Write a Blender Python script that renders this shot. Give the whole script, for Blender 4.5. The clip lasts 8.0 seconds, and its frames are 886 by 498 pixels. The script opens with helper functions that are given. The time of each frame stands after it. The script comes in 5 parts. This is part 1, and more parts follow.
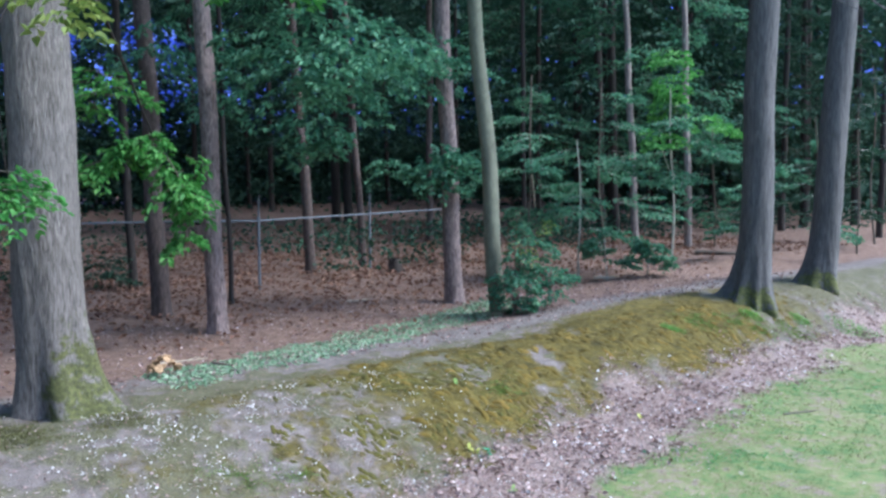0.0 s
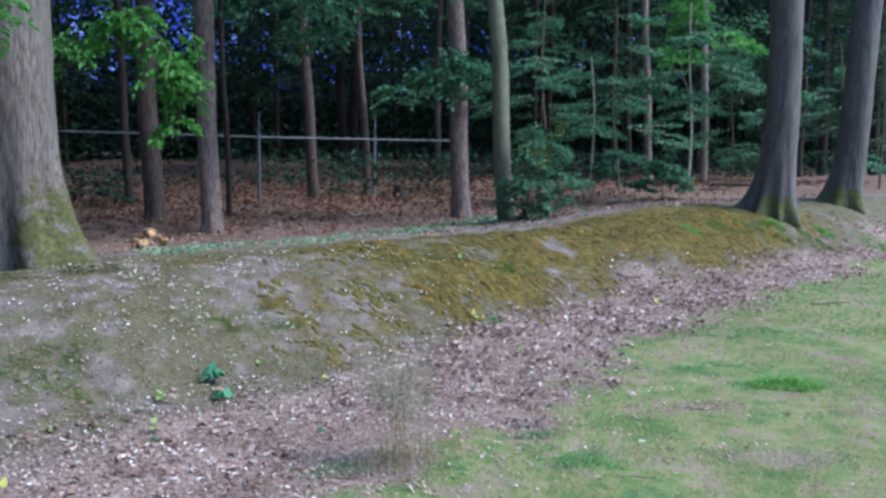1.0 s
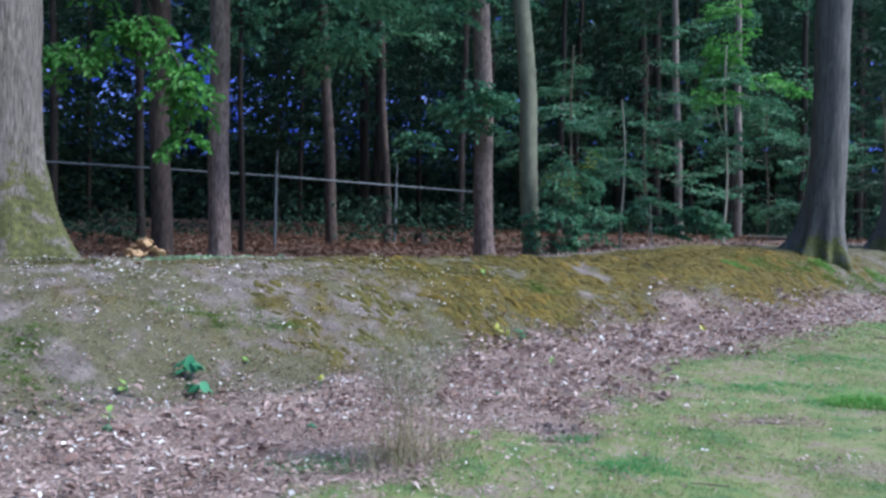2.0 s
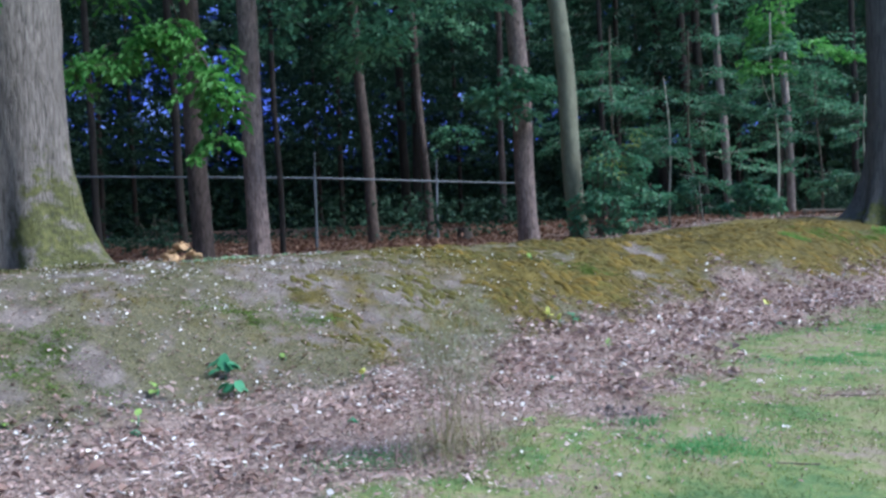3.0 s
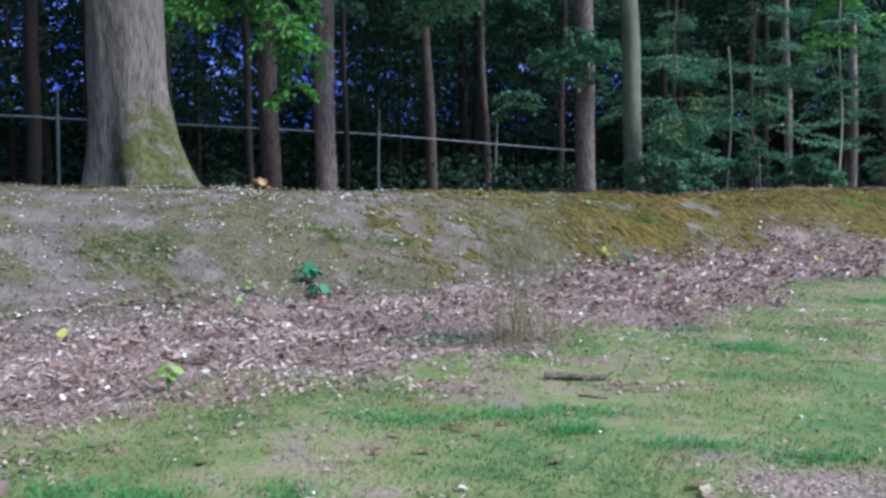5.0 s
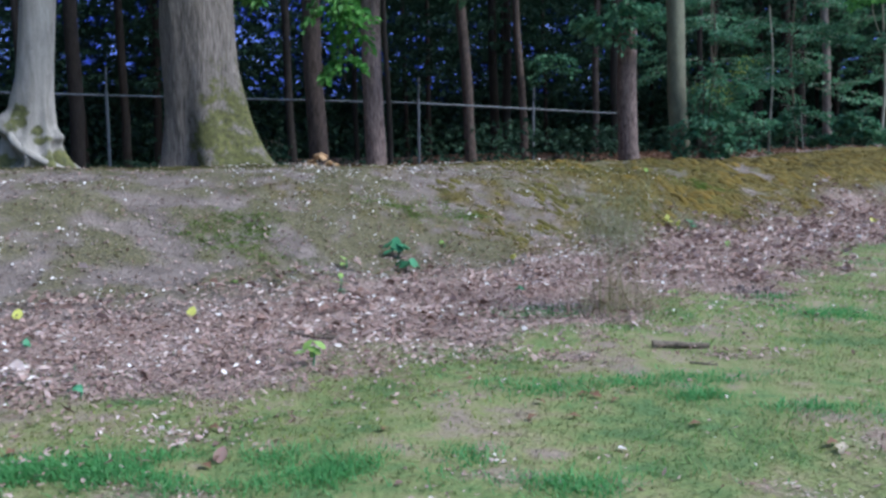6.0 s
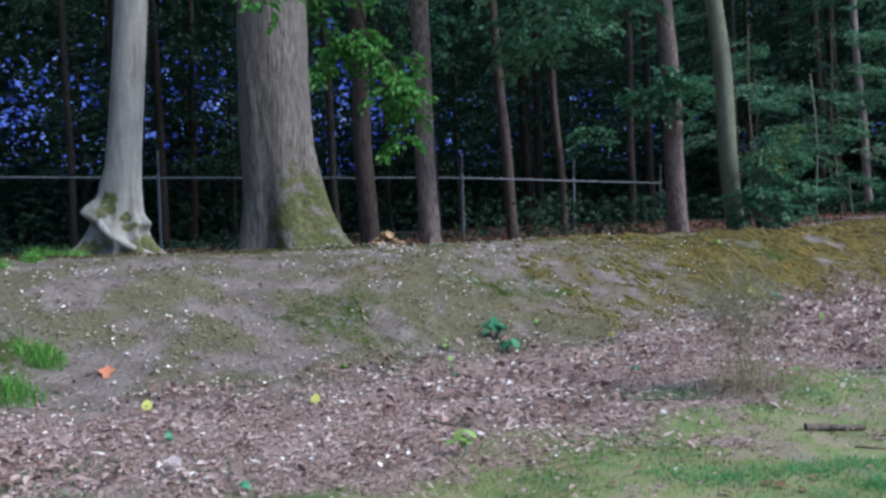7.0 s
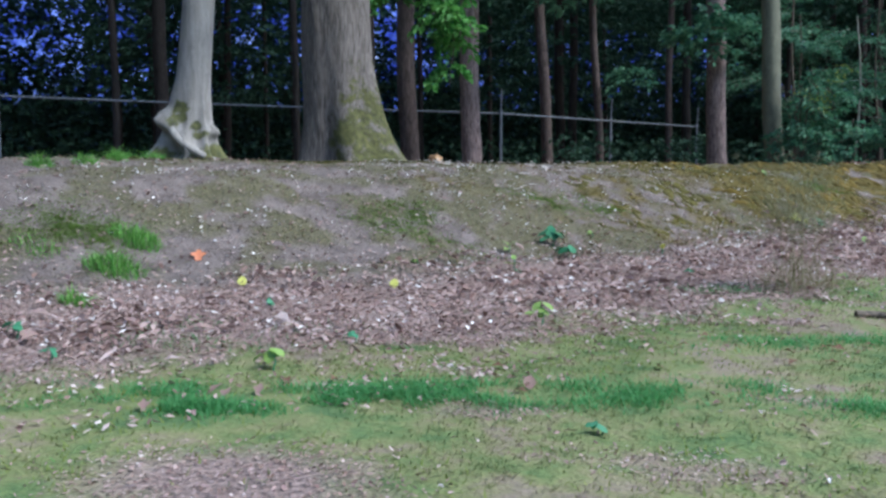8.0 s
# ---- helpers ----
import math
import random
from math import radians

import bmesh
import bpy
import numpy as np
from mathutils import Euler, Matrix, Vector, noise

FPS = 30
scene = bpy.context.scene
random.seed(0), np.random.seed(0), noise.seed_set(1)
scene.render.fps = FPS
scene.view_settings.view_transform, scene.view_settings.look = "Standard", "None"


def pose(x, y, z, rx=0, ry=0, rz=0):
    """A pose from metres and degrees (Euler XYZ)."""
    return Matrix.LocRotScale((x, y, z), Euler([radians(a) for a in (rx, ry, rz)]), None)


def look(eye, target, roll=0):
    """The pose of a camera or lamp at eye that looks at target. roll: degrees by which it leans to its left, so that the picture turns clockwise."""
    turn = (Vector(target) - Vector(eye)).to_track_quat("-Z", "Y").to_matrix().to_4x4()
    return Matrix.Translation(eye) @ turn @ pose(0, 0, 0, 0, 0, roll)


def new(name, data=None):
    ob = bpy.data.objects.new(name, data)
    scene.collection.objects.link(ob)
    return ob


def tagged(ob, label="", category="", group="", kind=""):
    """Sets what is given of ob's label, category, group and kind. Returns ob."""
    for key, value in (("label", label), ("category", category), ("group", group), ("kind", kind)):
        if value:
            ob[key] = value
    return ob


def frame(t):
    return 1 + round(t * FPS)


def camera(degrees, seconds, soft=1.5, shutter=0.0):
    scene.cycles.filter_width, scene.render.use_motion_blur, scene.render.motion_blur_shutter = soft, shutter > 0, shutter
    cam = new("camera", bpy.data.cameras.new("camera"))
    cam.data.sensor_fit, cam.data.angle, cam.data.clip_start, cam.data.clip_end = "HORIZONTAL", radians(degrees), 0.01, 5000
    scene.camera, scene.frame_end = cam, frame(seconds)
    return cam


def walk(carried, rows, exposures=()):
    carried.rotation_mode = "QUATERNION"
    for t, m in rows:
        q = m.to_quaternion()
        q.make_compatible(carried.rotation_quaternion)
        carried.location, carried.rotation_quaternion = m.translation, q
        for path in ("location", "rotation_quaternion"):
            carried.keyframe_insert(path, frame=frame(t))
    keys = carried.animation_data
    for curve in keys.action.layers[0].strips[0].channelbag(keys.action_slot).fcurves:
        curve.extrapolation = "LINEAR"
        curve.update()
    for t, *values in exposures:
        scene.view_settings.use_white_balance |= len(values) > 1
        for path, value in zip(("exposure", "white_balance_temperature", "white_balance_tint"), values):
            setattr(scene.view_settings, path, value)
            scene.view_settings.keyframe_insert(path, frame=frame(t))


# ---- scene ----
cam = camera(54.0, 8.0, soft=2.8)
PATH = [
    (0.0, -0.044, 0.048, 2.877, 84.88, 0.20, 0.03),
    (0.5, -0.048, 0.312, 2.239, 83.93, 0.07, 0.60),
    (1.0, -0.009, 0.620, 1.710, 83.12, -0.64, 0.63),
    (1.5, 0.016, 1.037, 1.300, 83.91, -0.54, 1.31),
    (1.7, 0.014, 1.212, 1.177, 87.11, -2.42, 1.88),
    (2.8, -0.017, 1.748, 0.911, 88.74, 2.26, 4.23),
    (3.0, 0.012, 1.767, 0.914, 88.03, 1.74, 5.08),
    (3.5, 0.074, 1.698, 0.876, 88.64, -2.38, 5.83),
    (4.0, 0.090, 1.586, 0.816, 85.44, -1.99, 7.28),
    (4.2, 0.086, 1.545, 0.785, 86.85, -1.13, 7.92),
    (5.3, -0.126, 1.191, 0.624, 85.31, -0.92, 8.90),
    (5.5, -0.182, 1.116, 0.658, 84.26, -1.43, 9.29),
    (6.0, -0.353, 1.009, 0.729, 83.85, 0.57, 10.15),
    (6.5, -0.581, 0.974, 0.863, 83.72, 1.23, 10.56),
    (7.0, -0.813, 0.948, 0.789, 88.58, 1.82, 11.62),
    (7.5, -0.960, 0.823, 0.695, 87.70, 2.63, 12.36),
    (8.0, -0.988, 0.604, 0.563, 85.01, 0.08, 13.32),
]
EXPOSURES = [(0.0, 1.89, 5500, 4), (1.0, 1.48, 5600, 5), (1.5, 1.33, 5650, 5), (2.0, 1.44, 5650, 5), (3.0, 1.53, 5650, 4), (3.5, 1.5, 5700, 4), (4.0, 1.48, 5700, 4), (5.5, 1.34, 5800, 5), (6.3, 1.22, 5800, 5), (7.0, 1.18, 5850, 5), (7.5, 1.27, 5850, 4), (8.0, 1.28, 5800, 4)]
walk(cam, [(t, pose(x, y, z, rx, ry, rz)) for t, x, y, z, rx, ry, rz in PATH], EXPOSURES)

# ---- world and sun: a clear evening, the bank in open shade ----
world = bpy.data.worlds.new("world")
scene.world = world
world.use_nodes = True
wn, wl = world.node_tree.nodes, world.node_tree.links
sky = wn.new("ShaderNodeTexSky")
sky.sky_type, sky.sun_disc = "NISHITA", False
SUN_ELEVATION, SUN_AZIMUTH = radians(48), radians(100)
sky.sun_elevation, sky.sun_rotation = SUN_ELEVATION, SUN_AZIMUTH
wn["Background"].inputs["Strength"].default_value = 0.11
wl.new(sky.outputs["Color"], wn["Background"].inputs["Color"])
sun_data = bpy.data.lights.new("sun", "SUN")
sun_data.energy, sun_data.angle, sun_data.color = 1.75, radians(24), (1.0, 0.95, 0.88)
sun = new("sun", sun_data)
sun.matrix_world = look((math.sin(SUN_AZIMUTH) * 40, math.cos(SUN_AZIMUTH) * 40, 40 * math.tan(SUN_ELEVATION)), (0, 0, 0))

rng = np.random.default_rng(7)


# ---- materials ----
def node_material(name):
    m = bpy.data.materials.new(name)
    m.use_nodes = True
    return m, m.node_tree.nodes, m.node_tree.links, m.node_tree.nodes["Principled BSDF"]


def ramp_node(nodes, stops):
    r = nodes.new("ShaderNodeValToRGB")
    while len(r.color_ramp.elements) < len(stops):
        r.color_ramp.elements.new(0.5)
    for e, (p, c) in zip(r.color_ramp.elements, stops):
        e.position, e.color = p, (*c, 1)
    return r


def noise_node(nodes, links, scale, detail=4, vector=None, rough=0.55):
    n = nodes.new("ShaderNodeTexNoise")
    n.inputs["Scale"].default_value, n.inputs["Detail"].default_value, n.inputs["Roughness"].default_value = scale, detail, rough
    if vector is not None:
        links.new(vector, n.inputs["Vector"])
    return n


def mix_node(nodes, links, fac, a, b, blend="MIX"):
    m = nodes.new("ShaderNodeMix")
    m.data_type, m.blend_type = "RGBA", blend
    for socket, v in ((m.inputs[0], fac), (m.inputs[6], a), (m.inputs[7], b)):
        if isinstance(v, (int, float)):
            socket.default_value = v
        elif isinstance(v, tuple):
            socket.default_value = (*v, 1)
        else:
            links.new(v, socket)
    return m.outputs[2]


def math_node(nodes, links, op, a, b=0.0, clamp=False):
    m = nodes.new("ShaderNodeMath")
    m.operation, m.use_clamp = op, clamp
    for socket, v in ((m.inputs[0], a), (m.inputs[1], b)):
        if isinstance(v, (int, float)):
            socket.default_value = v
        else:
            links.new(v, socket)
    return m.outputs[0]


def bump(nodes, links, height, bsdf, strength=0.4, distance=0.02):
    b = nodes.new("ShaderNodeBump")
    b.inputs["Strength"].default_value, b.inputs["Distance"].default_value = strength, distance
    links.new(height, b.inputs["Height"])
    links.new(b.outputs["Normal"], bsdf.inputs["Normal"])


def attribute(nodes, name):
    a = nodes.new("ShaderNodeAttribute")
    a.attribute_name = name
    return a.outputs["Fac"]


def leaf_material(name, stops, through_light=0.35, rough=0.5, patchy=0.45):
    """Colours by leaf; light comes partly through the blade."""
    m, n, l, b = node_material(name)
    geo = n.new("ShaderNodeNewGeometry")
    pos = n.new("ShaderNodeTexCoord").outputs["Object"]
    r = ramp_node(n, stops)
    blot = noise_node(n, l, 1.3 if patchy < 0.5 else 2.6, 2 if patchy < 0.5 else 5, pos)
    v = math_node(n, l, "ADD", math_node(n, l, "MULTIPLY", geo.outputs["Random Per Island"], 0.7), math_node(n, l, "MULTIPLY", blot.outputs["Fac"], patchy))
    l.new(math_node(n, l, "SUBTRACT", v, 0.08 + (patchy - 0.45) * 0.5, True), r.inputs["Fac"])
    fine = noise_node(n, l, 90, 2, pos)
    c = mix_node(n, l, 0.25, r.outputs["Color"], fine.outputs["Color"], "SOFT_LIGHT")
    l.new(c, b.inputs["Base Color"])
    b.inputs["Roughness"].default_value = rough
    if through_light:
        t = n.new("ShaderNodeBsdfTranslucent")
        l.new(c, t.inputs["Color"])
        x = n.new("ShaderNodeMixShader")
        x.inputs[0].default_value = through_light
        l.new(b.outputs[0], x.inputs[1])
        l.new(t.outputs[0], x.inputs[2])
        l.new(x.outputs[0], n["Material Output"].inputs["Surface"])
    return m


def bark_material(name, dark, light, scale=(9, 9, 1.6), depth=0.02, moss=False, strength=0.7, patches=None):
    m, n, l, b = node_material(name)
    pos = n.new("ShaderNodeTexCoord").outputs["Object"]
    mp = n.new("ShaderNodeMapping")
    mp.inputs["Scale"].default_value = scale
    l.new(pos, mp.inputs["Vector"])
    ridge = noise_node(n, l, 2.2, 6, mp.outputs[0], 0.65)
    ridge.inputs["Distortion"].default_value = 0.6
    wide = noise_node(n, l, 1.1, 3, pos)
    fine = noise_node(n, l, 60, 3, pos)
    r = ramp_node(n, [(0.32, dark), (0.5, tuple((a + c) / 2 for a, c in zip(dark, light))), (0.68, light)])
    l.new(ridge.outputs["Fac"], r.inputs["Fac"])
    c = mix_node(n, l, 0.35, r.outputs["Color"], wide.outputs["Fac"], "OVERLAY")
    c = mix_node(n, l, 0.2, c, fine.outputs["Fac"], "OVERLAY")
    if patches:
        pr = ramp_node(n, [(0.52, (0, 0, 0)), (0.62, (1, 1, 1))])
        l.new(noise_node(n, l, 5, 4, pos).outputs["Fac"], pr.inputs["Fac"])
        c = mix_node(n, l, math_node(n, l, "MULTIPLY", pr.outputs["Color"], 0.6), c, patches)
    if moss:
        mr = ramp_node(n, [(0.25, (0.03, 0.037, 0.01)), (0.5, (0.095, 0.102, 0.025)), (0.75, (0.19, 0.185, 0.055))])
        l.new(noise_node(n, l, 22, 4, pos).outputs["Fac"], mr.inputs["Fac"])
        edge = math_node(n, l, "ADD", attribute(n, "moss"), math_node(n, l, "MULTIPLY", math_node(n, l, "SUBTRACT", noise_node(n, l, 7, 6, pos, 0.7).outputs["Fac"], 0.5), 3.2))
        er = ramp_node(n, [(0.45, (0, 0, 0)), (0.8, (0.9, 0.9, 0.9))])
        l.new(edge, er.inputs["Fac"])
        c = mix_node(n, l, er.outputs["Color"], c, mr.outputs["Color"])
    l.new(c, b.inputs["Base Color"])
    b.inputs["Roughness"].default_value = 0.9
    bump(n, l, math_node(n, l, "ADD", ridge.outputs["Fac"], math_node(n, l, "MULTIPLY", fine.outputs["Fac"], 0.25)), b, strength, depth)
    return m


def plain_material(name, colour, rough, metal=0.0, speckle=0.15, scale=30):
    m, n, l, b = node_material(name)
    pos = n.new("ShaderNodeTexCoord").outputs["Object"]
    c = mix_node(n, l, speckle, colour, noise_node(n, l, scale, 4, pos).outputs["Fac"], "OVERLAY")
    l.new(c, b.inputs["Base Color"])
    b.inputs["Roughness"].default_value, b.inputs["Metallic"].default_value = rough, metal
    return m


OAK_BARK = bark_material("oak_bark", (0.06, 0.05, 0.047), (0.33, 0.288, 0.272), (30, 30, 3.6), 0.025, moss=True, strength=1.0)
BEECH_BARK = bark_material("smooth_bark", (0.2, 0.185, 0.175), (0.42, 0.39, 0.375), (7, 7, 1.3), 0.006, moss=True, strength=0.3)
GREY_BARK = bark_material("grey_bark", (0.05, 0.047, 0.052), (0.16, 0.148, 0.155), (15, 15, 1.6), 0.012, moss=True, strength=0.6)
PINE_BARK = bark_material("pine_bark", (0.06, 0.042, 0.041), (0.38, 0.285, 0.275), (16, 16, 3.6), 0.022, strength=1.0)
POLE_BARK = bark_material("pole_bark", (0.12, 0.12, 0.09), (0.22, 0.22, 0.16), (5, 5, 2), 0.006, strength=0.3)
# Two darker copies of pine bark: the wood's shade is in the colour.
SHADED_BARK = bark_material("shaded_bark", (0.018, 0.014, 0.013), (0.05, 0.038, 0.035), (8, 8, 2), 0.015, strength=0.6)
HALF_SHADED_BARK = bark_material("shaded_pine_bark", (0.03, 0.022, 0.021), (0.15, 0.108, 0.1), (14, 14, 3), 0.018, strength=0.8)
PALE_BARK = bark_material("pale_pink_bark", (0.14, 0.11, 0.105), (0.36, 0.3, 0.285), (8, 8, 2.4), 0.01, strength=0.6)
TWIG = plain_material("twig_bark", (0.12, 0.1, 0.08), 0.9)
PALE_TWIG = plain_material("pale_twig_bark", (0.34, 0.33, 0.29), 0.8)
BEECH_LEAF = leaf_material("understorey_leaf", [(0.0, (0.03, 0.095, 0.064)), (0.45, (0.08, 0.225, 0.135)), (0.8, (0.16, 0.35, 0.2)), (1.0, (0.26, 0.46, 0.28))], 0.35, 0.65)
BRIGHT_LEAF = leaf_material("bright_leaf", [(0.0, (0.045, 0.18, 0.04)), (0.5, (0.105, 0.32, 0.07)), (1.0, (0.23, 0.5, 0.14))], 0.4, 0.65)
YELLOW_LEAF = leaf_material("yellow_green_leaf", [(0.0, (0.13, 0.22, 0.05)), (0.6, (0.28, 0.36, 0.09)), (1.0, (0.46, 0.48, 0.16))], 0.4)
# Leaf green darkened for the wood: deep shade is put into the colour.
SHADED_LEAF = leaf_material("shade_darkened_leaf", [(0.0, (0.017, 0.048, 0.031)), (0.6, (0.035, 0.09, 0.056)), (1.0, (0.07, 0.15, 0.09))], 0.25, 0.8)
COVER_LEAF = leaf_material("ground_cover_leaf", [(0.0, (0.12, 0.23, 0.13)), (0.5, (0.26, 0.4, 0.25)), (1.0, (0.5, 0.57, 0.42))], 0.25)
LITTER_LEAF = leaf_material("dry_leaf", [(0.0, (0.1, 0.068, 0.062)), (0.22, (0.225, 0.143, 0.125)), (0.55, (0.375, 0.266, 0.25)), (0.82, (0.5, 0.39, 0.38)), (1.0, (0.78, 0.7, 0.7))], 0.1, 0.85, 1.1)
BRACKEN = leaf_material("dead_bracken", [(0.0, (0.095, 0.047, 0.034)), (0.5, (0.21, 0.108, 0.075)), (1.0, (0.38, 0.235, 0.17))], 0.1, 0.85)
PALE_BIT = leaf_material("pale_leaf_bit", [(0.0, (0.46, 0.42, 0.41)), (0.5, (0.7, 0.66, 0.66)), (1.0, (0.9, 0.89, 0.91))], 0.0, 0.7)


TURF_TONES = [(0.1, (0.09, 0.162, 0.06)), (0.3, (0.136, 0.194, 0.07)), (0.5, (0.185, 0.214, 0.086)), (0.64, (0.221, 0.22, 0.11)), (0.78, (0.245, 0.212, 0.143)), (0.92, (0.255, 0.205, 0.173))]


def turf_material():
    """Mown blades whose colour drifts from fresh green to straw in patches of a hand's to a metre's breadth."""
    m, n, l, b = node_material("grass_blade")
    geo = n.new("ShaderNodeNewGeometry")
    pos = n.new("ShaderNodeTexCoord").outputs["Object"]
    wide, small = noise_node(n, l, 1.6, 4, pos, 0.6), noise_node(n, l, 8, 4, pos)
    v = math_node(n, l, "ADD", math_node(n, l, "MULTIPLY", geo.outputs["Random Per Island"], 0.35), math_node(n, l, "MULTIPLY", wide.outputs["Fac"], 1.5))
    v = math_node(n, l, "ADD", v, math_node(n, l, "MULTIPLY", small.outputs["Fac"], 1.3))
    r = ramp_node(n, TURF_TONES)
    l.new(math_node(n, l, "MULTIPLY", math_node(n, l, "SUBTRACT", v, 1.13), 1.15, True), r.inputs["Fac"])
    l.new(r.outputs["Color"], b.inputs["Base Color"])
    b.inputs["Roughness"].default_value = 0.7
    t, x = n.new("ShaderNodeBsdfTranslucent"), n.new("ShaderNodeMixShader")
    l.new(r.outputs["Color"], t.inputs["Color"])
    x.inputs[0].default_value = 0.45
    l.new(b.outputs[0], x.inputs[1])
    l.new(t.outputs[0], x.inputs[2])
    l.new(x.outputs[0], n["Material Output"].inputs["Surface"])
    return m


GRASS_BLADE = turf_material()
TUFT_BLADE = leaf_material("tuft_blade", [(0.0, (0.09, 0.27, 0.05)), (0.6, (0.17, 0.4, 0.08)), (1.0, (0.3, 0.5, 0.14))], 0.35, 0.6)
GREEN_MOSS = leaf_material("green_moss", [(0.0, (0.11, 0.19, 0.045)), (0.5, (0.18, 0.28, 0.07)), (1.0, (0.26, 0.36, 0.11))], 0.4, 0.9)
LUSH_BLADE = leaf_material("lush_grass_blade", [(0.0, (0.1, 0.24, 0.07)), (0.6, (0.17, 0.34, 0.1)), (1.0, (0.26, 0.42, 0.14))], 0.45, 0.6)
LIME_TURF = leaf_material("lime_turf", [(0.0, (0.15, 0.215, 0.05)), (0.6, (0.21, 0.27, 0.065)), (1.0, (0.29, 0.33, 0.1))], 0.4, 0.7)
EMERALD_BLADE = leaf_material("emerald_grass_blade", [(0.0, (0.065, 0.24, 0.075)), (0.6, (0.11, 0.34, 0.115)), (1.0, (0.19, 0.44, 0.17))], 0.45, 0.6)
MOSS_TUFT = leaf_material("moss_tuft", [(0.0, (0.05, 0.037, 0.006)), (0.35, (0.09, 0.068, 0.009)), (0.65, (0.13, 0.092, 0.013)), (1.0, (0.19, 0.128, 0.024))], 0.1, 0.9, 1.0)
OLIVE_MOSS = leaf_material("olive_moss", [(0.0, (0.05, 0.052, 0.018)), (0.5, (0.1, 0.098, 0.034)), (1.0, (0.16, 0.15, 0.06))], 0.1, 0.9)
GALVANISED = plain_material("galvanised_steel", (0.17, 0.19, 0.225), 0.6, 0.5, 0.25, 18)


def ground_material():
    m, n, l, b = node_material("woodland_ground")
    pos = n.new("ShaderNodeTexCoord").outputs["Object"]
    turned = n.new("ShaderNodeMapping")
    turned.inputs["Rotation"].default_value = (0, 0, radians(-38 + 12))
    turned.inputs["Scale"].default_value = (4.2, 7.5, 5)
    l.new(pos, turned.inputs["Vector"])
    streak = noise_node(n, l, 1.5, 5, turned.outputs[0], 0.62)
    big, mid, fine = (noise_node(n, l, s, 5, pos) for s in (0.9, 7, 55))

    def tones(a, c, source=mid):
        r = ramp_node(n, [(0.3, a), (0.7, c)])
        l.new(source.outputs["Fac"], r.inputs["Fac"])
        return r.outputs["Color"]

    soil = tones((0.112, 0.09, 0.086), (0.24, 0.2, 0.194))
    needles = tones((0.115, 0.067, 0.051), (0.25, 0.158, 0.126))
    litter = tones((0.185, 0.136, 0.125), (0.39, 0.295, 0.278), fine)
    moss = ramp_node(n, [(0.28, (0.036, 0.029, 0.007)), (0.42, (0.077, 0.061, 0.011)), (0.56, (0.124, 0.094, 0.017)), (0.74, (0.18, 0.138, 0.04))])
    l.new(streak.outputs["Fac"], moss.inputs["Fac"])
    moss = moss.outputs["Color"]
    olive = tones((0.055, 0.058, 0.022), (0.14, 0.132, 0.05), fine)
    turf_mix = math_node(n, l, "ADD", math_node(n, l, "MULTIPLY", noise_node(n, l, 1.6, 4, pos, 0.6).outputs["Fac"], 1.5), math_node(n, l, "MULTIPLY", noise_node(n, l, 8, 4, pos).outputs["Fac"], 1.3))
    turf = ramp_node(n, TURF_TONES)
    l.new(math_node(n, l, "MULTIPLY", math_node(n, l, "SUBTRACT", turf_mix, 0.955), 1.15, True), turf.inputs["Fac"])
    turf = turf.outputs["Color"]
    c = soil
    for name, tone, sharp in (("needles", needles, 0.5), ("litter", litter, 1.0), ("olive", olive, 0.9), ("moss", moss, 1.3), ("grass", turf, 0.5)):
        wobble = math_node(n, l, "MULTIPLY", math_node(n, l, "SUBTRACT", noise_node(n, l, 11, 5, pos).outputs["Fac"], 0.5), sharp)
        w = ramp_node(n, [(0.2 if name in ("olive", "moss") else 0.36, (0, 0, 0)), (0.85 if name in ("olive", "moss") else 0.72, (1, 1, 1))])
        l.new(math_node(n, l, "ADD", attribute(n, name), wobble), w.inputs["Fac"])
        c = mix_node(n, l, math_node(n, l, "MULTIPLY", w.outputs["Color"], 0.72 if name == "olive" else 1.0), c, tone)
    c = mix_node(n, l, 0.35, c, fine.outputs["Fac"], "OVERLAY")
    l.new(c, b.inputs["Base Color"])
    b.inputs["Roughness"].default_value = 0.95
    bare = math_node(n, l, "SUBTRACT", 1.0, math_node(n, l, "MULTIPLY", attribute(n, "grass"), 0.5))
    bump(n, l, math_node(n, l, "ADD", math_node(n, l, "MULTIPLY", fine.outputs["Fac"], bare), math_node(n, l, "MULTIPLY", math_node(n, l, "ADD", mid.outputs["Fac"], streak.outputs["Fac"]), math_node(n, l, "SUBTRACT", 1.0, attribute(n, "grass")))), b, 0.9, 0.024)
    return m


GROUND = ground_material()


# ---- mesh helpers ----
def thing(name, label, category, at=(0, 0, 0), group="", kind=""):
    ob = new(name)
    ob.location = at
    return tagged(ob, label, category, group, kind)


def array_mesh(name, verts, faces, smooth=True):
    """A mesh from arrays of vertices and equal-sided faces."""
    me = bpy.data.meshes.new(name)
    v, f = np.asarray(verts, np.float32), np.asarray(faces, np.int32)
    k = f.shape[1]
    me.vertices.add(len(v))
    me.vertices.foreach_set("co", v.ravel())
    me.loops.add(f.size)
    me.loops.foreach_set("vertex_index", f.ravel())
    me.polygons.add(len(f))
    me.polygons.foreach_set("loop_start", np.arange(0, f.size, k, dtype=np.int32))
    me.polygons.foreach_set("use_smooth", np.full(len(f), smooth))
    me.update(calc_edges=True)
    return me


def put_mesh(name, me, material, parent=None, label=""):
    ob = new(name, me)
    me.materials.append(material)
    if parent is not None:
        ob.parent = parent
    return tagged(ob, label)


